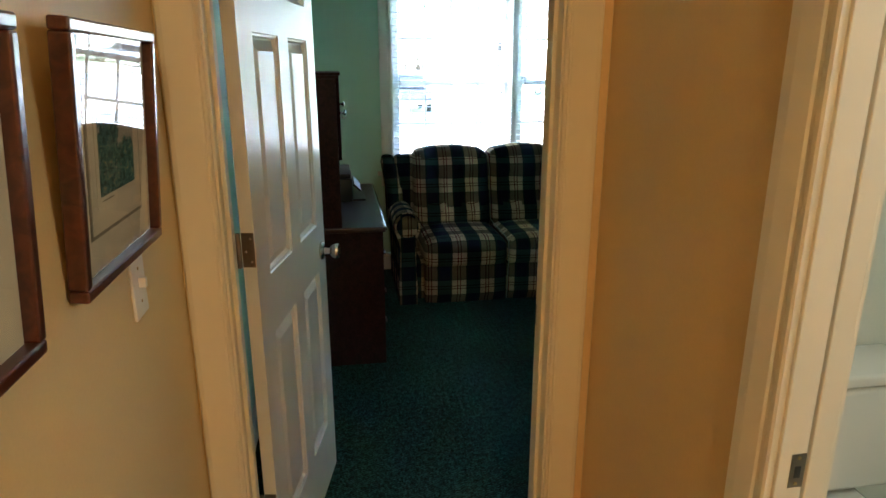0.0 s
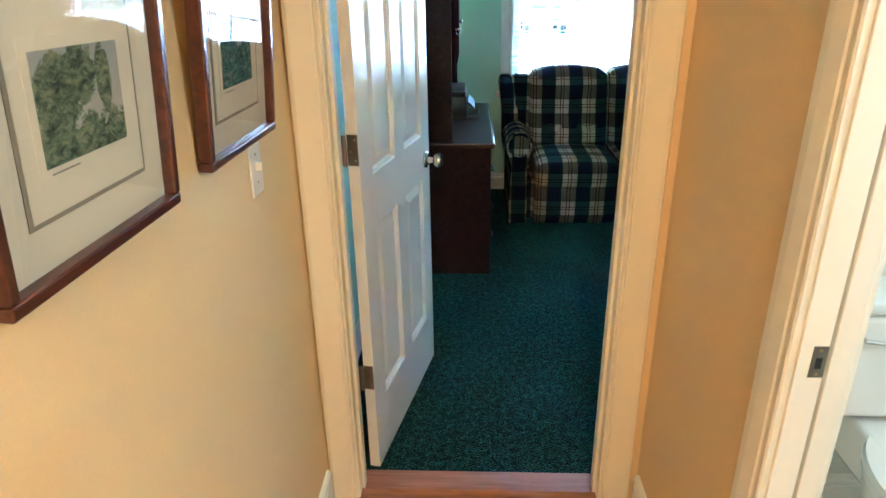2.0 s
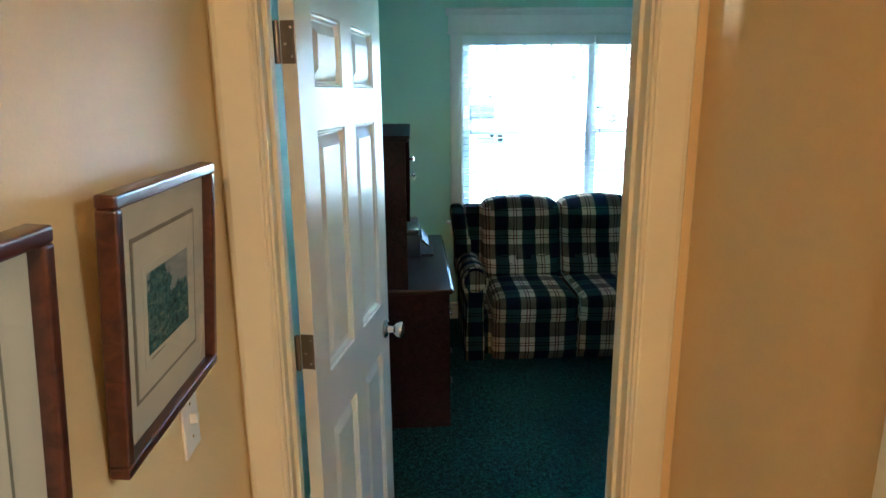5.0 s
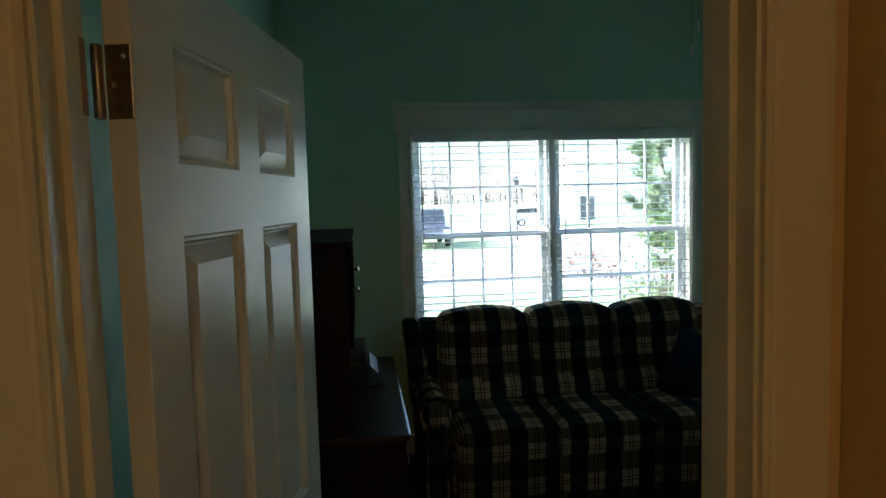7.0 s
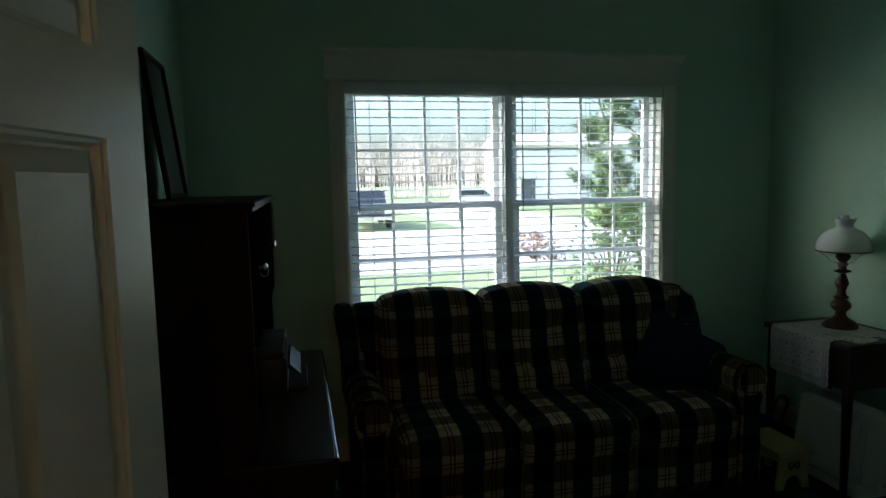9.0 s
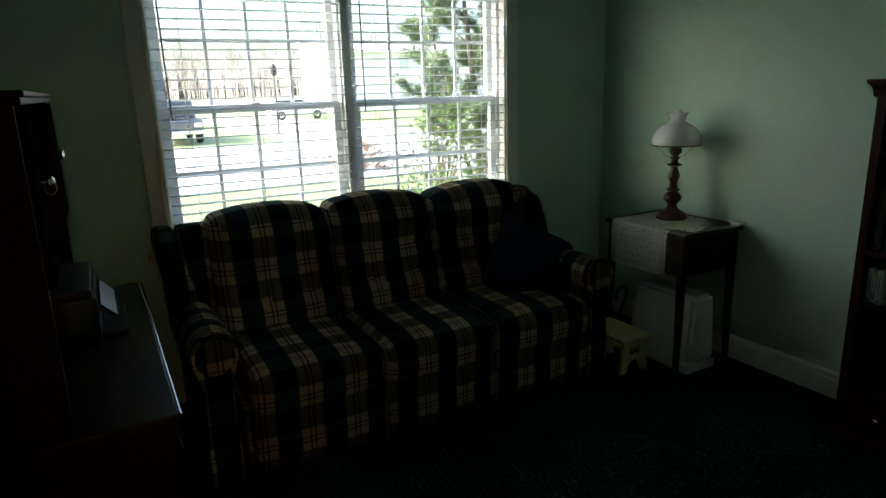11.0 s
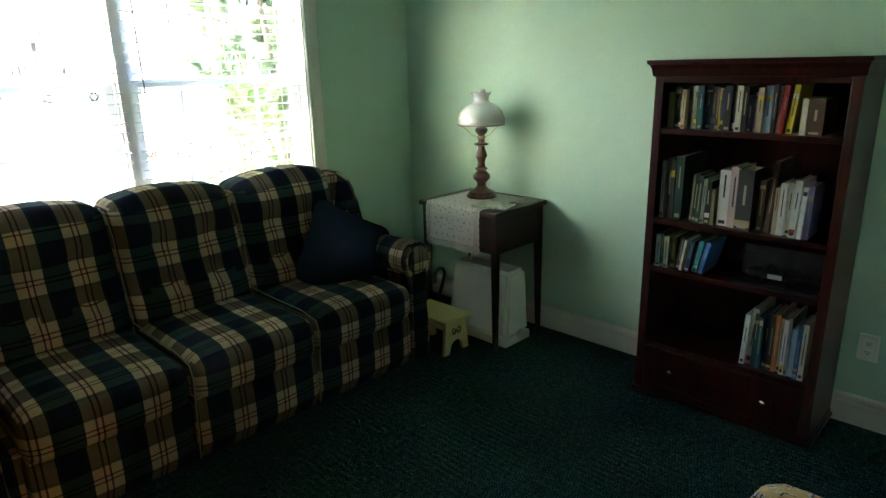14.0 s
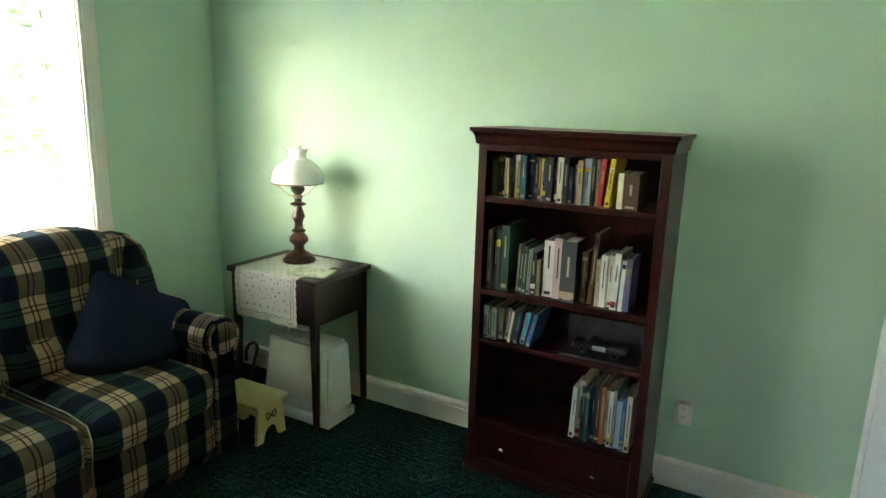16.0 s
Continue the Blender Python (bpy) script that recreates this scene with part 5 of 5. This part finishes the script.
row(Y, SHELVES[1], [(0.016, 0.250, "grey"), (0.024, 0.262, "black"), (0.018, 0.255, "char"), (0.034, 0.275, "pine"), 0.028, (0.014, 0.200, "olive", 2.0), (0.018, 0.210, "black", 2.0), (0.018, 0.200, "pine", 2.0), (0.016, 0.190, "sage", 2.0), (0.022, 0.180, "black"), (0.016, 0.150, "olive"), 0.006, (0.044, 0.232, "white"), (0.036, 0.248, "pink"), (0.060, 0.245, "char"), 0.016, (0.022, 0.205, "brown"), 0.006, (0.018, 0.285, "brown", 3.0), 0.012, (0.016, 0.185, "tan"), (0.024, 0.205, "white"), (0.020, 0.205, "cream"), (0.024, 0.222, "white", 2.0), 0.006, (0.016, 0.200, "white", 1.5), (0.020, 0.205, "violet", 1.0)])
row(Y, SHELVES[2], [(0.022, 0.145, "sky"), (0.014, 0.150, "pine"), (0.022, 0.142, "sage"), (0.022, 0.140, "olive"), 0.004, (0.022, 0.145, "char", 6.0), (0.010, 0.140, "cream", 8.0), 0.012, (0.018, 0.140, "navy", 9.0), (0.010, 0.136, "orange", 10.0), (0.018, 0.145, "aqua", 11.0), (0.010, 0.138, "red", 12.0), (0.016, 0.148, "blue", 13.0)])
row(1.025, SHELVES[3], [(0.020, 0.225, "white", 2.0), (0.024, 0.250, "cream", 2.0), (0.018, 0.235, "pine"), (0.014, 0.228, "teal"), (0.022, 0.240, "navy"), (0.018, 0.245, "brown"), (0.016, 0.250, "orange"), (0.014, 0.235, "tan"), (0.016, 0.240, "white"), (0.012, 0.250, "grey"), (0.022, 0.205, "sky"), (0.016, 0.230, "blue"), (0.020, 0.240, "cream")])

# model car in its display box
mc = thing("model_car_box", (3.12, 0.925, SHELVES[2]), "black and white model car in a clear display box", "model car")
x0, x1, y0, y1, z0 = BX + 0.012, BX + 0.13, 0.772, 1.085, SHELVES[2]
part("tray", box(x0, y0, z0, x1, y1, z0 + 0.012, bev=0.002), BLACKP, mc)
part("back_card", box(x1 - 0.003, y0, z0 + 0.012, x1, y1, z0 + 0.145), plain("box_card", (0.03, 0.032, 0.035), 0.5, 45, 0.7, 0.0, big=12), mc)
gl = part("clear_cover", sheet((x0, y0, z0 + 0.012), (x0, y1, z0 + 0.012), (x0, y1, z0 + 0.145), (x0, y0, z0 + 0.145)), PICGLASS, mc)
gl.visible_shadow = False
xc = (x0 + x1) / 2
cz = z0 + 0.012
side = [(0.83, 0.02), (1.03, 0.02), (1.04, 0.036), (1.025, 0.046), (0.985, 0.050), (0.97, 0.068), (0.955, 0.066), (0.945, 0.050), (0.90, 0.048), (0.85, 0.042), (0.825, 0.034)]
part("car_body", prism([(y, cz + z) for y, z in side], 0, xc - 0.028, xc + 0.028, 0.003), BLACKP, mc)
part("side_cove", box(xc - 0.0345, 0.905, cz + 0.024, xc + 0.0345, 0.958, cz + 0.042, bev=0.002), BM["white"], mc, "white side panels")
for fy, fl in ((0.868, 0.045), (0.995, 0.050)):
    part("fender", cushion(xc - 0.033, xc + 0.033, fy - fl, fy + fl, cz + 0.018, cz + 0.052, 0.017, 5), BLACKP, mc, smooth=60)
part("windscreen", prism([(0.893, cz + 0.047), (0.897, cz + 0.047), (0.908, cz + 0.066), (0.905, cz + 0.066)], 0, xc - 0.025, xc + 0.025), CHROME, mc)
part("bumper", box((xc - 0.03, 0.818, cz + 0.022, xc + 0.03, 0.828, cz + 0.028), (xc - 0.03, 1.038, cz + 0.022, xc + 0.03, 1.046, cz + 0.028), bev=0.001), CHROME, mc)
for y in (0.868, 0.995):
    for sx in (-1, 1):
        wm = Matrix.Translation((xc + sx * 0.022, y, cz + 0.018)) @ Matrix.Rotation(radians(90 * sx), 4, "Y")
        w = part("wheel", spin([(0.017, 0), (0.018, 0.002), (0.018, 0.009), (0.016, 0.011)], n=20, m=wm), BLACKP, mc, smooth=40)
        part("hubcap", spin([(0.010, 0.0108), (0.009, 0.0125), (0.003, 0.0135)], n=16, m=wm), CHROME, w)


# ---- bathroom ----
to = thing("toilet", (1.57, -0.45, 0), "white ceramic toilet with tank and closed seat", "toilet")
part("tank", box(1.29, Y0 - WT - 0.172, 0.468, 1.75, Y0 - WT - 0.012, 0.785, bev=0.025, seg=4), CERAMIC, to, smooth=40)
part("tank_lid", box(1.28, Y0 - WT - 0.182, 0.787, 1.76, Y0 - WT - 0.006, 0.823, bev=0.010, seg=3), CERAMIC, to, smooth=40)


def oval(z0, z1, a, b, yc, k=1.0):
    bm = bmesh.new()
    rings = []
    for z, f in ((z0, k), (z0 + (z1 - z0) * 0.5, k + (1 - k) * 0.6), (z1, 1.0)):
        rings.append([bm.verts.new((1.52 + a * f * math.cos(q * math.pi / 20), yc + b * f * math.sin(q * math.pi / 20), z)) for q in range(40)])
    for A, B in zip(rings, rings[1:]):
        for q in range(40):
            bm.faces.new((A[q], A[(q + 1) % 40], B[(q + 1) % 40], B[q]))
    bm.faces.new(rings[0][::-1])
    bm.faces.new(rings[-1])
    return bm


part("bowl", oval(0.05, 0.405, 0.19, 0.27, -0.56, 0.6), CERAMIC, to, smooth=50)
part("foot", oval(0.0, 0.06, 0.13, 0.24, -0.50, 1.0), CERAMIC, to, smooth=50)
part("bridge", box(1.40, -0.42, 0.30, 1.64, -0.15, 0.452, bev=0.02), CERAMIC, to, smooth=50)
part("seat", oval(0.407, 0.427, 0.195, 0.272, -0.56, 0.99), CERAMIC, to, smooth=50)
part("lid", oval(0.430, 0.448, 0.190, 0.266, -0.56, 1.02), CERAMIC, to, smooth=50)
part("flush_lever", tube([(1.35, -0.30, 0.72), (1.35, -0.325, 0.72), (1.41, -0.33, 0.715)], 0.006, 8), CHROME, to)

# unseen ceiling fixtures of hall and bathroom; the bathroom's only goes with its added fill
for nm, x, y in (("hall_ceiling_light", 0.36, -3.0), ("added_bath_light", 1.75, -1.5)):
    f = thing(nm, (x, y, 2.40), "unseen added flush ceiling fixture with a brass rim", "ceiling light", "flush lights")
    part("rim", spin([(0.15, 2.438), (0.15, 2.425), (0.14, 2.42)], (x, y, 0), 32), BRASS, f)

# ---- outdoors ----
GZ = -0.55
gd = bmesh.new()
bmesh.ops.create_grid(gd, x_segments=40, y_segments=40, size=400)
for v in gd.verts:
    v.co.z = GZ - (0.05 if math.hypot(v.co.x, v.co.y) < 8 else 0)
solo("ground", gd, LAWN, "spring-green mown lawn", "lawn", "structure")
solo("driveway", box((-30, 14.6, GZ - 0.1, 60, 27.5, GZ + 0.02)), CONC, "pale sunlit concrete road beyond the lawn", "road", "structure")
solo("far_road", box((8.0, 27.5, GZ - 0.1, 15.5, 60, GZ + 0.018)), CONC, "pale concrete drive up to the house", "road", "structure")


TRUNK = plain("bark", (0.10, 0.075, 0.055), 0.9, 20, 0.3, 0.3)
NEEDLE = plain("pine_needles", (0.15, 0.20, 0.11), 0.7, 9, 0.4, 0.0, big=2)
NEEDLE2 = plain("cedar_green", (0.095, 0.15, 0.045), 0.75, 9, 0.4, 0.0, big=2)
REDLEAF = plain("red_leaves", (0.20, 0.10, 0.07), 0.8, 9, 0.4, 0.0, big=3)
SIDING = plain("white_siding", (0.84, 0.83, 0.80), 0.6, 6, 0.04, 0.0)
# house window glass painted pale grey, with outdoor glare put into the colour
PALEGLASS = plain("glare_paled_glass", (0.50, 0.51, 0.52), 0.15, 6, 0.06, 0.0)
ROOFM = plain("grey_shingles", (0.55, 0.54, 0.53), 0.9, 8, 0.15, 0.1)
DARKG = plain("dark_opening", (0.10, 0.10, 0.11), 0.6, 6, 0.2, 0.0)
TRUCKP = plain("dark_blue_paint", (0.06, 0.065, 0.085), 0.25, 8, 0.1, 0.0, coat=0.5)
WHITEP = plain("white_car_paint", (0.75, 0.76, 0.77), 0.25, 8, 0.03, 0.0, coat=0.5)
CARGLASS = plain("dark_car_glass", (0.03, 0.035, 0.04), 0.08, 8, 0.1, 0.0)
TYRE = plain("tyre_rubber", (0.02, 0.02, 0.02), 0.8, 30, 0.2, 0.1)
# twigs far paler than bark: the distant haze is put into their colour
WOODS = plain("hazed_twigs", (0.66, 0.58, 0.55), 0.9, 6, 0.3, 0.0)


def limb(bm, pts, r0, r1, n=7):
    """A tapering limb added to a bmesh."""
    pts = [Vector(p) for p in pts]
    rings = []
    for i, p in enumerate(pts):
        d = (pts[min(i + 1, len(pts) - 1)] - pts[max(i - 1, 0)]).normalized()
        u = d.orthogonal().normalized()
        v = d.cross(u)
        r = r0 + (r1 - r0) * i / (len(pts) - 1)
        rings.append([bm.verts.new(p + r * (math.cos(2 * math.pi * k / n) * u + math.sin(2 * math.pi * k / n) * v)) for k in range(n)])
    for a, b in zip(rings, rings[1:]):
        for k in range(n):
            bm.faces.new((a[k], a[(k + 1) % n], b[(k + 1) % n], b[k]))


def tuft(verts, faces, c, d, length, count, rnd, wide=0.004):
    """A brush of needles round a direction."""
    for _ in range(count):
        w = Vector((rnd.gauss(0, 1), rnd.gauss(0, 1), rnd.gauss(0, 1))).normalized()
        tip = (d * 0.75 + w * 0.75).normalized() * length * rnd.uniform(0.7, 1.15)
        s = tip.cross(w).normalized() * wide
        i = len(verts)
        verts += [c - s, c + s, c + tip]
        faces.append((i, i + 1, i + 2))


def needles(name, parent, verts, faces, material):
    me = bpy.data.meshes.new(name)
    me.from_pydata([tuple(v) for v in verts], [], faces)
    me.materials.append(material)
    o = new(name, me)
    o.parent = parent
    o.matrix_parent_inverse = world_of(parent).inverted()


def pine(at, h, rnd):
    t = thing("pine_tree", at, "open-branched white pine with several stems on the lawn", "tree")
    base = Vector(at)
    tk = bmesh.new()
    verts, faces = [], []
    stems = [((0.0, 0.0), (-0.35, 0.1)), ((0.15, 0.1), (0.75, 0.3)), ((-0.1, 0.05), (-1.25, 0.2))]
    for si, (o, lean) in enumerate(stems):
        top = h * (1.0, 0.9, 0.8)[si]
        line = [base + Vector((o[0] + lean[0] * f ** 1.2 + 0.05 * math.sin(f * 7 + si), o[1] + lean[1] * f, top * f)) for f in [k / 9 for k in range(10)]]
        limb(tk, line, 0.085 - 0.02 * si, 0.012, 9)
        for k in range(30):
            f = rnd.uniform(0.12, 0.98)
            p = line[min(8, int(f * 9))].lerp(line[min(9, int(f * 9) + 1)], f * 9 % 1)
            a = rnd.uniform(0, 2 * math.pi)
            L = (1.35 - 0.95 * f) * rnd.uniform(0.55, 1.1)
            d = Vector((math.cos(a), math.sin(a), rnd.uniform(0.15, 0.8))).normalized()
            br = [p + d * L * q / 4 + Vector((0, 0, 0.10 * (q / 4) ** 2)) for q in range(5)]
            limb(tk, br, 0.020 * (1.2 - f), 0.004, 5)
            for q in range(22):
                g = rnd.uniform(0.4, 1.0)
                c = br[0].lerp(br[4], g)
                td = (d + Vector((rnd.gauss(0, 0.6), rnd.gauss(0, 0.6), rnd.gauss(0.25, 0.5)))).normalized()
                e = c + td * rnd.uniform(0.05, 0.28)
                for w in range(3):
                    tuft(verts, faces, c.lerp(e, 0.3 + 0.35 * w), td, 0.16, 17, rnd, 0.007)
    part("trunk", tk, TRUNK, t, smooth=60)
    needles("crown", t, verts, faces, NEEDLE)


def shrub(name, at, r, h, material, rnd, label, n=420, ln=0.13):
    t = thing(name, at, label, "shrub")
    base = Vector(at)
    tk = bmesh.new()
    verts, faces = [], []
    for k in range(16):
        a, e = rnd.uniform(0, 6.28), rnd.uniform(0.2, 1.0)
        tip = base + Vector((r * e * math.cos(a), r * e * math.sin(a), h * rnd.uniform(0.5, 0.95)))
        limb(tk, [base, base.lerp(tip, 0.5) + Vector((0, 0, 0.1 * h)), tip], 0.018, 0.004, 5)
    for _ in range(n):
        a, z = rnd.uniform(0, 6.28), rnd.random()
        rr = r * (1 - z ** 2.2) ** 0.5 * rnd.uniform(0.45, 1.05)
        c = base + Vector((rr * math.cos(a), rr * math.sin(a), h * z * rnd.uniform(0.85, 1.1)))
        tuft(verts, faces, c, (Vector((math.cos(a), math.sin(a), 0.9))).normalized(), ln, 16, rnd, 0.006)
    part("stems", tk, TRUNK, t)
    needles("foliage", t, verts, faces, material)


rt = random.Random(11)
pine((6.9, 10.5, GZ), 5.6, rt)
shrub("evergreen_shrub", (5.75, 9.9, GZ), 0.85, 1.9, NEEDLE2, rt, "loose yellow-green evergreen shrub by the pine", 520)
shrub("evergreen_shrub", (6.9, 9.4, GZ), 0.8, 1.5, NEEDLE, rt, "dense green evergreen shrub under the pine", 420)
shrub("red_shrub", (6.6, 16.0, GZ), 1.0, 0.75, REDLEAF, rt, "low red-leaved shrub at the road edge", 260)


def wheel(parent, x, y, z, r, w, sx):
    m = Matrix.Translation((x, y, z)) @ Matrix.Rotation(radians(90 * sx), 4, "Y")
    o = part("wheel", spin([(r * 0.9, 0), (r, w * 0.2), (r, w * 0.8), (r * 0.9, w)], n=24, m=m), TYRE, parent, smooth=40)
    part("rim", spin([(r * 0.6, w * 0.95), (r * 0.55, w * 1.04), (r * 0.15, w * 1.06)], n=20, m=m), CHROME, o)


def pickup(x, y):
    """A dark pickup truck, nose towards the house."""
    t = thing("pickup_truck", (x, y, GZ), "dark pickup truck parked on the road", "truck")
    z = GZ + 0.04
    part("body", prism([(y, z + 0.45), (y + 5.2, z + 0.45), (y + 5.2, z + 1.05), (y + 3.3, z + 1.12), (y + 1.35, z + 1.1), (y + 0.05, z + 1.0)], 0, x - 0.95, x + 0.95, 0.05), TRUCKP, t)
    part("cab", prism([(y + 1.3, z + 1.08), (y + 3.3, z + 1.08), (y + 3.1, z + 1.75), (y + 2.0, z + 1.8)], 0, x - 0.85, x + 0.85, 0.04), TRUCKP, t)
    part("windscreen", prism([(y + 1.36, z + 1.14), (y + 1.95, z + 1.72), (y + 1.92, z + 1.74), (y + 1.33, z + 1.16)], 0, x - 0.74, x + 0.74), CARGLASS, t)
    part("grille", box(x - 0.5, y - 0.02, z + 0.68, x + 0.5, y + 0.02, z + 0.92, bev=0.01), DARKG, t)
    part("bumper", box(x - 0.95, y - 0.10, z + 0.42, x + 0.95, y + 0.02, z + 0.60, bev=0.02), CHROME, t)
    for sx in (-1, 1):
        part("headlight", box(x + sx * 0.72 - 0.16, y - 0.03, z + 0.72, x + sx * 0.72 + 0.16, y + 0.02, z + 0.90, bev=0.01), OPAL, t)
        for yy in (y + 0.95, y + 4.1):
            wheel(t, x + sx * 0.74, yy, z + 0.38, 0.38, 0.24, sx)


def estate(x, y):
    t = thing("white_car", (x, y, GZ), "white car parked on the far drive", "car")
    z = GZ + 0.03
    part("body", prism([(x - 2.2, z + 0.35), (x + 2.2, z + 0.35), (x + 2.2, z + 0.85), (x + 1.2, z + 1.0), (x - 2.1, z + 1.0)], 1, y - 0.85, y + 0.85, 0.06), WHITEP, t)
    part("cabin", prism([(x - 2.0, z + 0.98), (x + 1.1, z + 0.98), (x + 0.4, z + 1.55), (x - 1.8, z + 1.55)], 1, y - 0.75, y + 0.75, 0.05), WHITEP, t)
    part("side_window", prism([(x - 1.8, z + 1.05), (x + 0.85, z + 1.05), (x + 0.3, z + 1.45), (x - 1.65, z + 1.45)], 1, y - 0.765, y - 0.752), CARGLASS, t)
    for xx in (x - 1.4, x + 1.4):
        m = Matrix.Translation((xx, y - 0.72, z + 0.33)) @ Matrix.Rotation(radians(90), 4, "X")
        o = part("wheel", spin([(0.30, 0), (0.33, 0.04), (0.33, 0.16), (0.30, 0.19)], n=24, m=m), TYRE, t, smooth=40)
        part("rim", spin([(0.2, 0.18), (0.18, 0.2), (0.04, 0.205)], n=20, m=m), CHROME, o)


pickup(3.75, 29.0)
estate(14.8, 50.0)

hs = thing("house", (32, 62, GZ), "white-sided house with an open garage across the road", "house")
part("wall", box((21.5, 60, GZ, 44, 70, 5.2)), SIDING, hs)
for k in range(20):
    part("siding_board", prism([(59.985, GZ + 0.05 + k * 0.285), (59.955, GZ + 0.05 + k * 0.285), (59.985, GZ + 0.33 + k * 0.285)], 0, 21.5, 44), SIDING, hs)
part("roof", prism([(59.3, 5.1), (70.7, 5.1), (65, 6.6)], 0, 20.9, 44.6), ROOFM, hs)
# dark panel on the solid wall: the garage's inner shade as colour
part("garage_opening", box(22.2, 59.93, GZ, 23.7, 59.99, 1.8), DARKG, hs, "open garage doorway, its shade a flat dark panel")
part("garage_frame", box((22.0, 59.9, GZ, 22.2, 59.96, 2.0), (23.7, 59.9, GZ, 23.9, 59.96, 2.0), (22.0, 59.9, 1.8, 23.9, 59.96, 2.0)), WHITE, hs)
for x in (28.5, 32.5, 37.0):
    for z in (0.7, 3.4):
        w = part("window", box(x, 59.93, z, x + 1.1, 59.98, z + 1.4), PALEGLASS, hs)
        part("frame", box((x - 0.1, 59.90, z - 0.1, x, 59.96, z + 1.5), (x + 1.1, 59.90, z - 0.1, x + 1.2, 59.96, z + 1.5), (x, 59.90, z - 0.1, x + 1.1, 59.96, z), (x, 59.90, z + 1.4, x + 1.1, 59.96, z + 1.5)), WHITE, w)

lp = thing("lamp_post", (8.9, 33, GZ), "dark post lantern at the edge of the lawn", "lamp post")
part("post", spin([(0.07, 0), (0.06, 0.1), (0.045, 0.3), (0.04, 2.9)], (8.9, 33, GZ), 14), BLACKP, lp)
part("lantern", spin([(0.05, 2.9), (0.13, 2.95), (0.17, 3.3), (0.10, 3.4), (0.02, 3.5)], (8.9, 33, GZ), 6), BLACKP, lp)

wd = bmesh.new()
for k in range(700):
    x, y = rt.uniform(-22, 62), rt.uniform(92, 112)
    h = rt.uniform(5, 10.5)
    p = Vector((x, y, GZ))
    limb(wd, [p, p + Vector((rt.gauss(0, 0.3), 0, h * 0.5)), p + Vector((rt.gauss(0, 0.8), 0, h))], rt.uniform(0.03, 0.08), 0.015, 5)
    for _ in range(5):
        f = rt.uniform(0.35, 0.95)
        b = p + Vector((0, 0, h * f))
        limb(wd, [b, b + Vector((rt.gauss(0, 1.1), rt.gauss(0, 0.5), rt.uniform(0.6, 2.0)))], 0.03, 0.01, 4)
tagged(new("bare_woods", mesh_of("bare_woods", wd, WOODS)), "leafless brown woods beyond the lawns, paled by painted haze", "woods", "", "stuff")
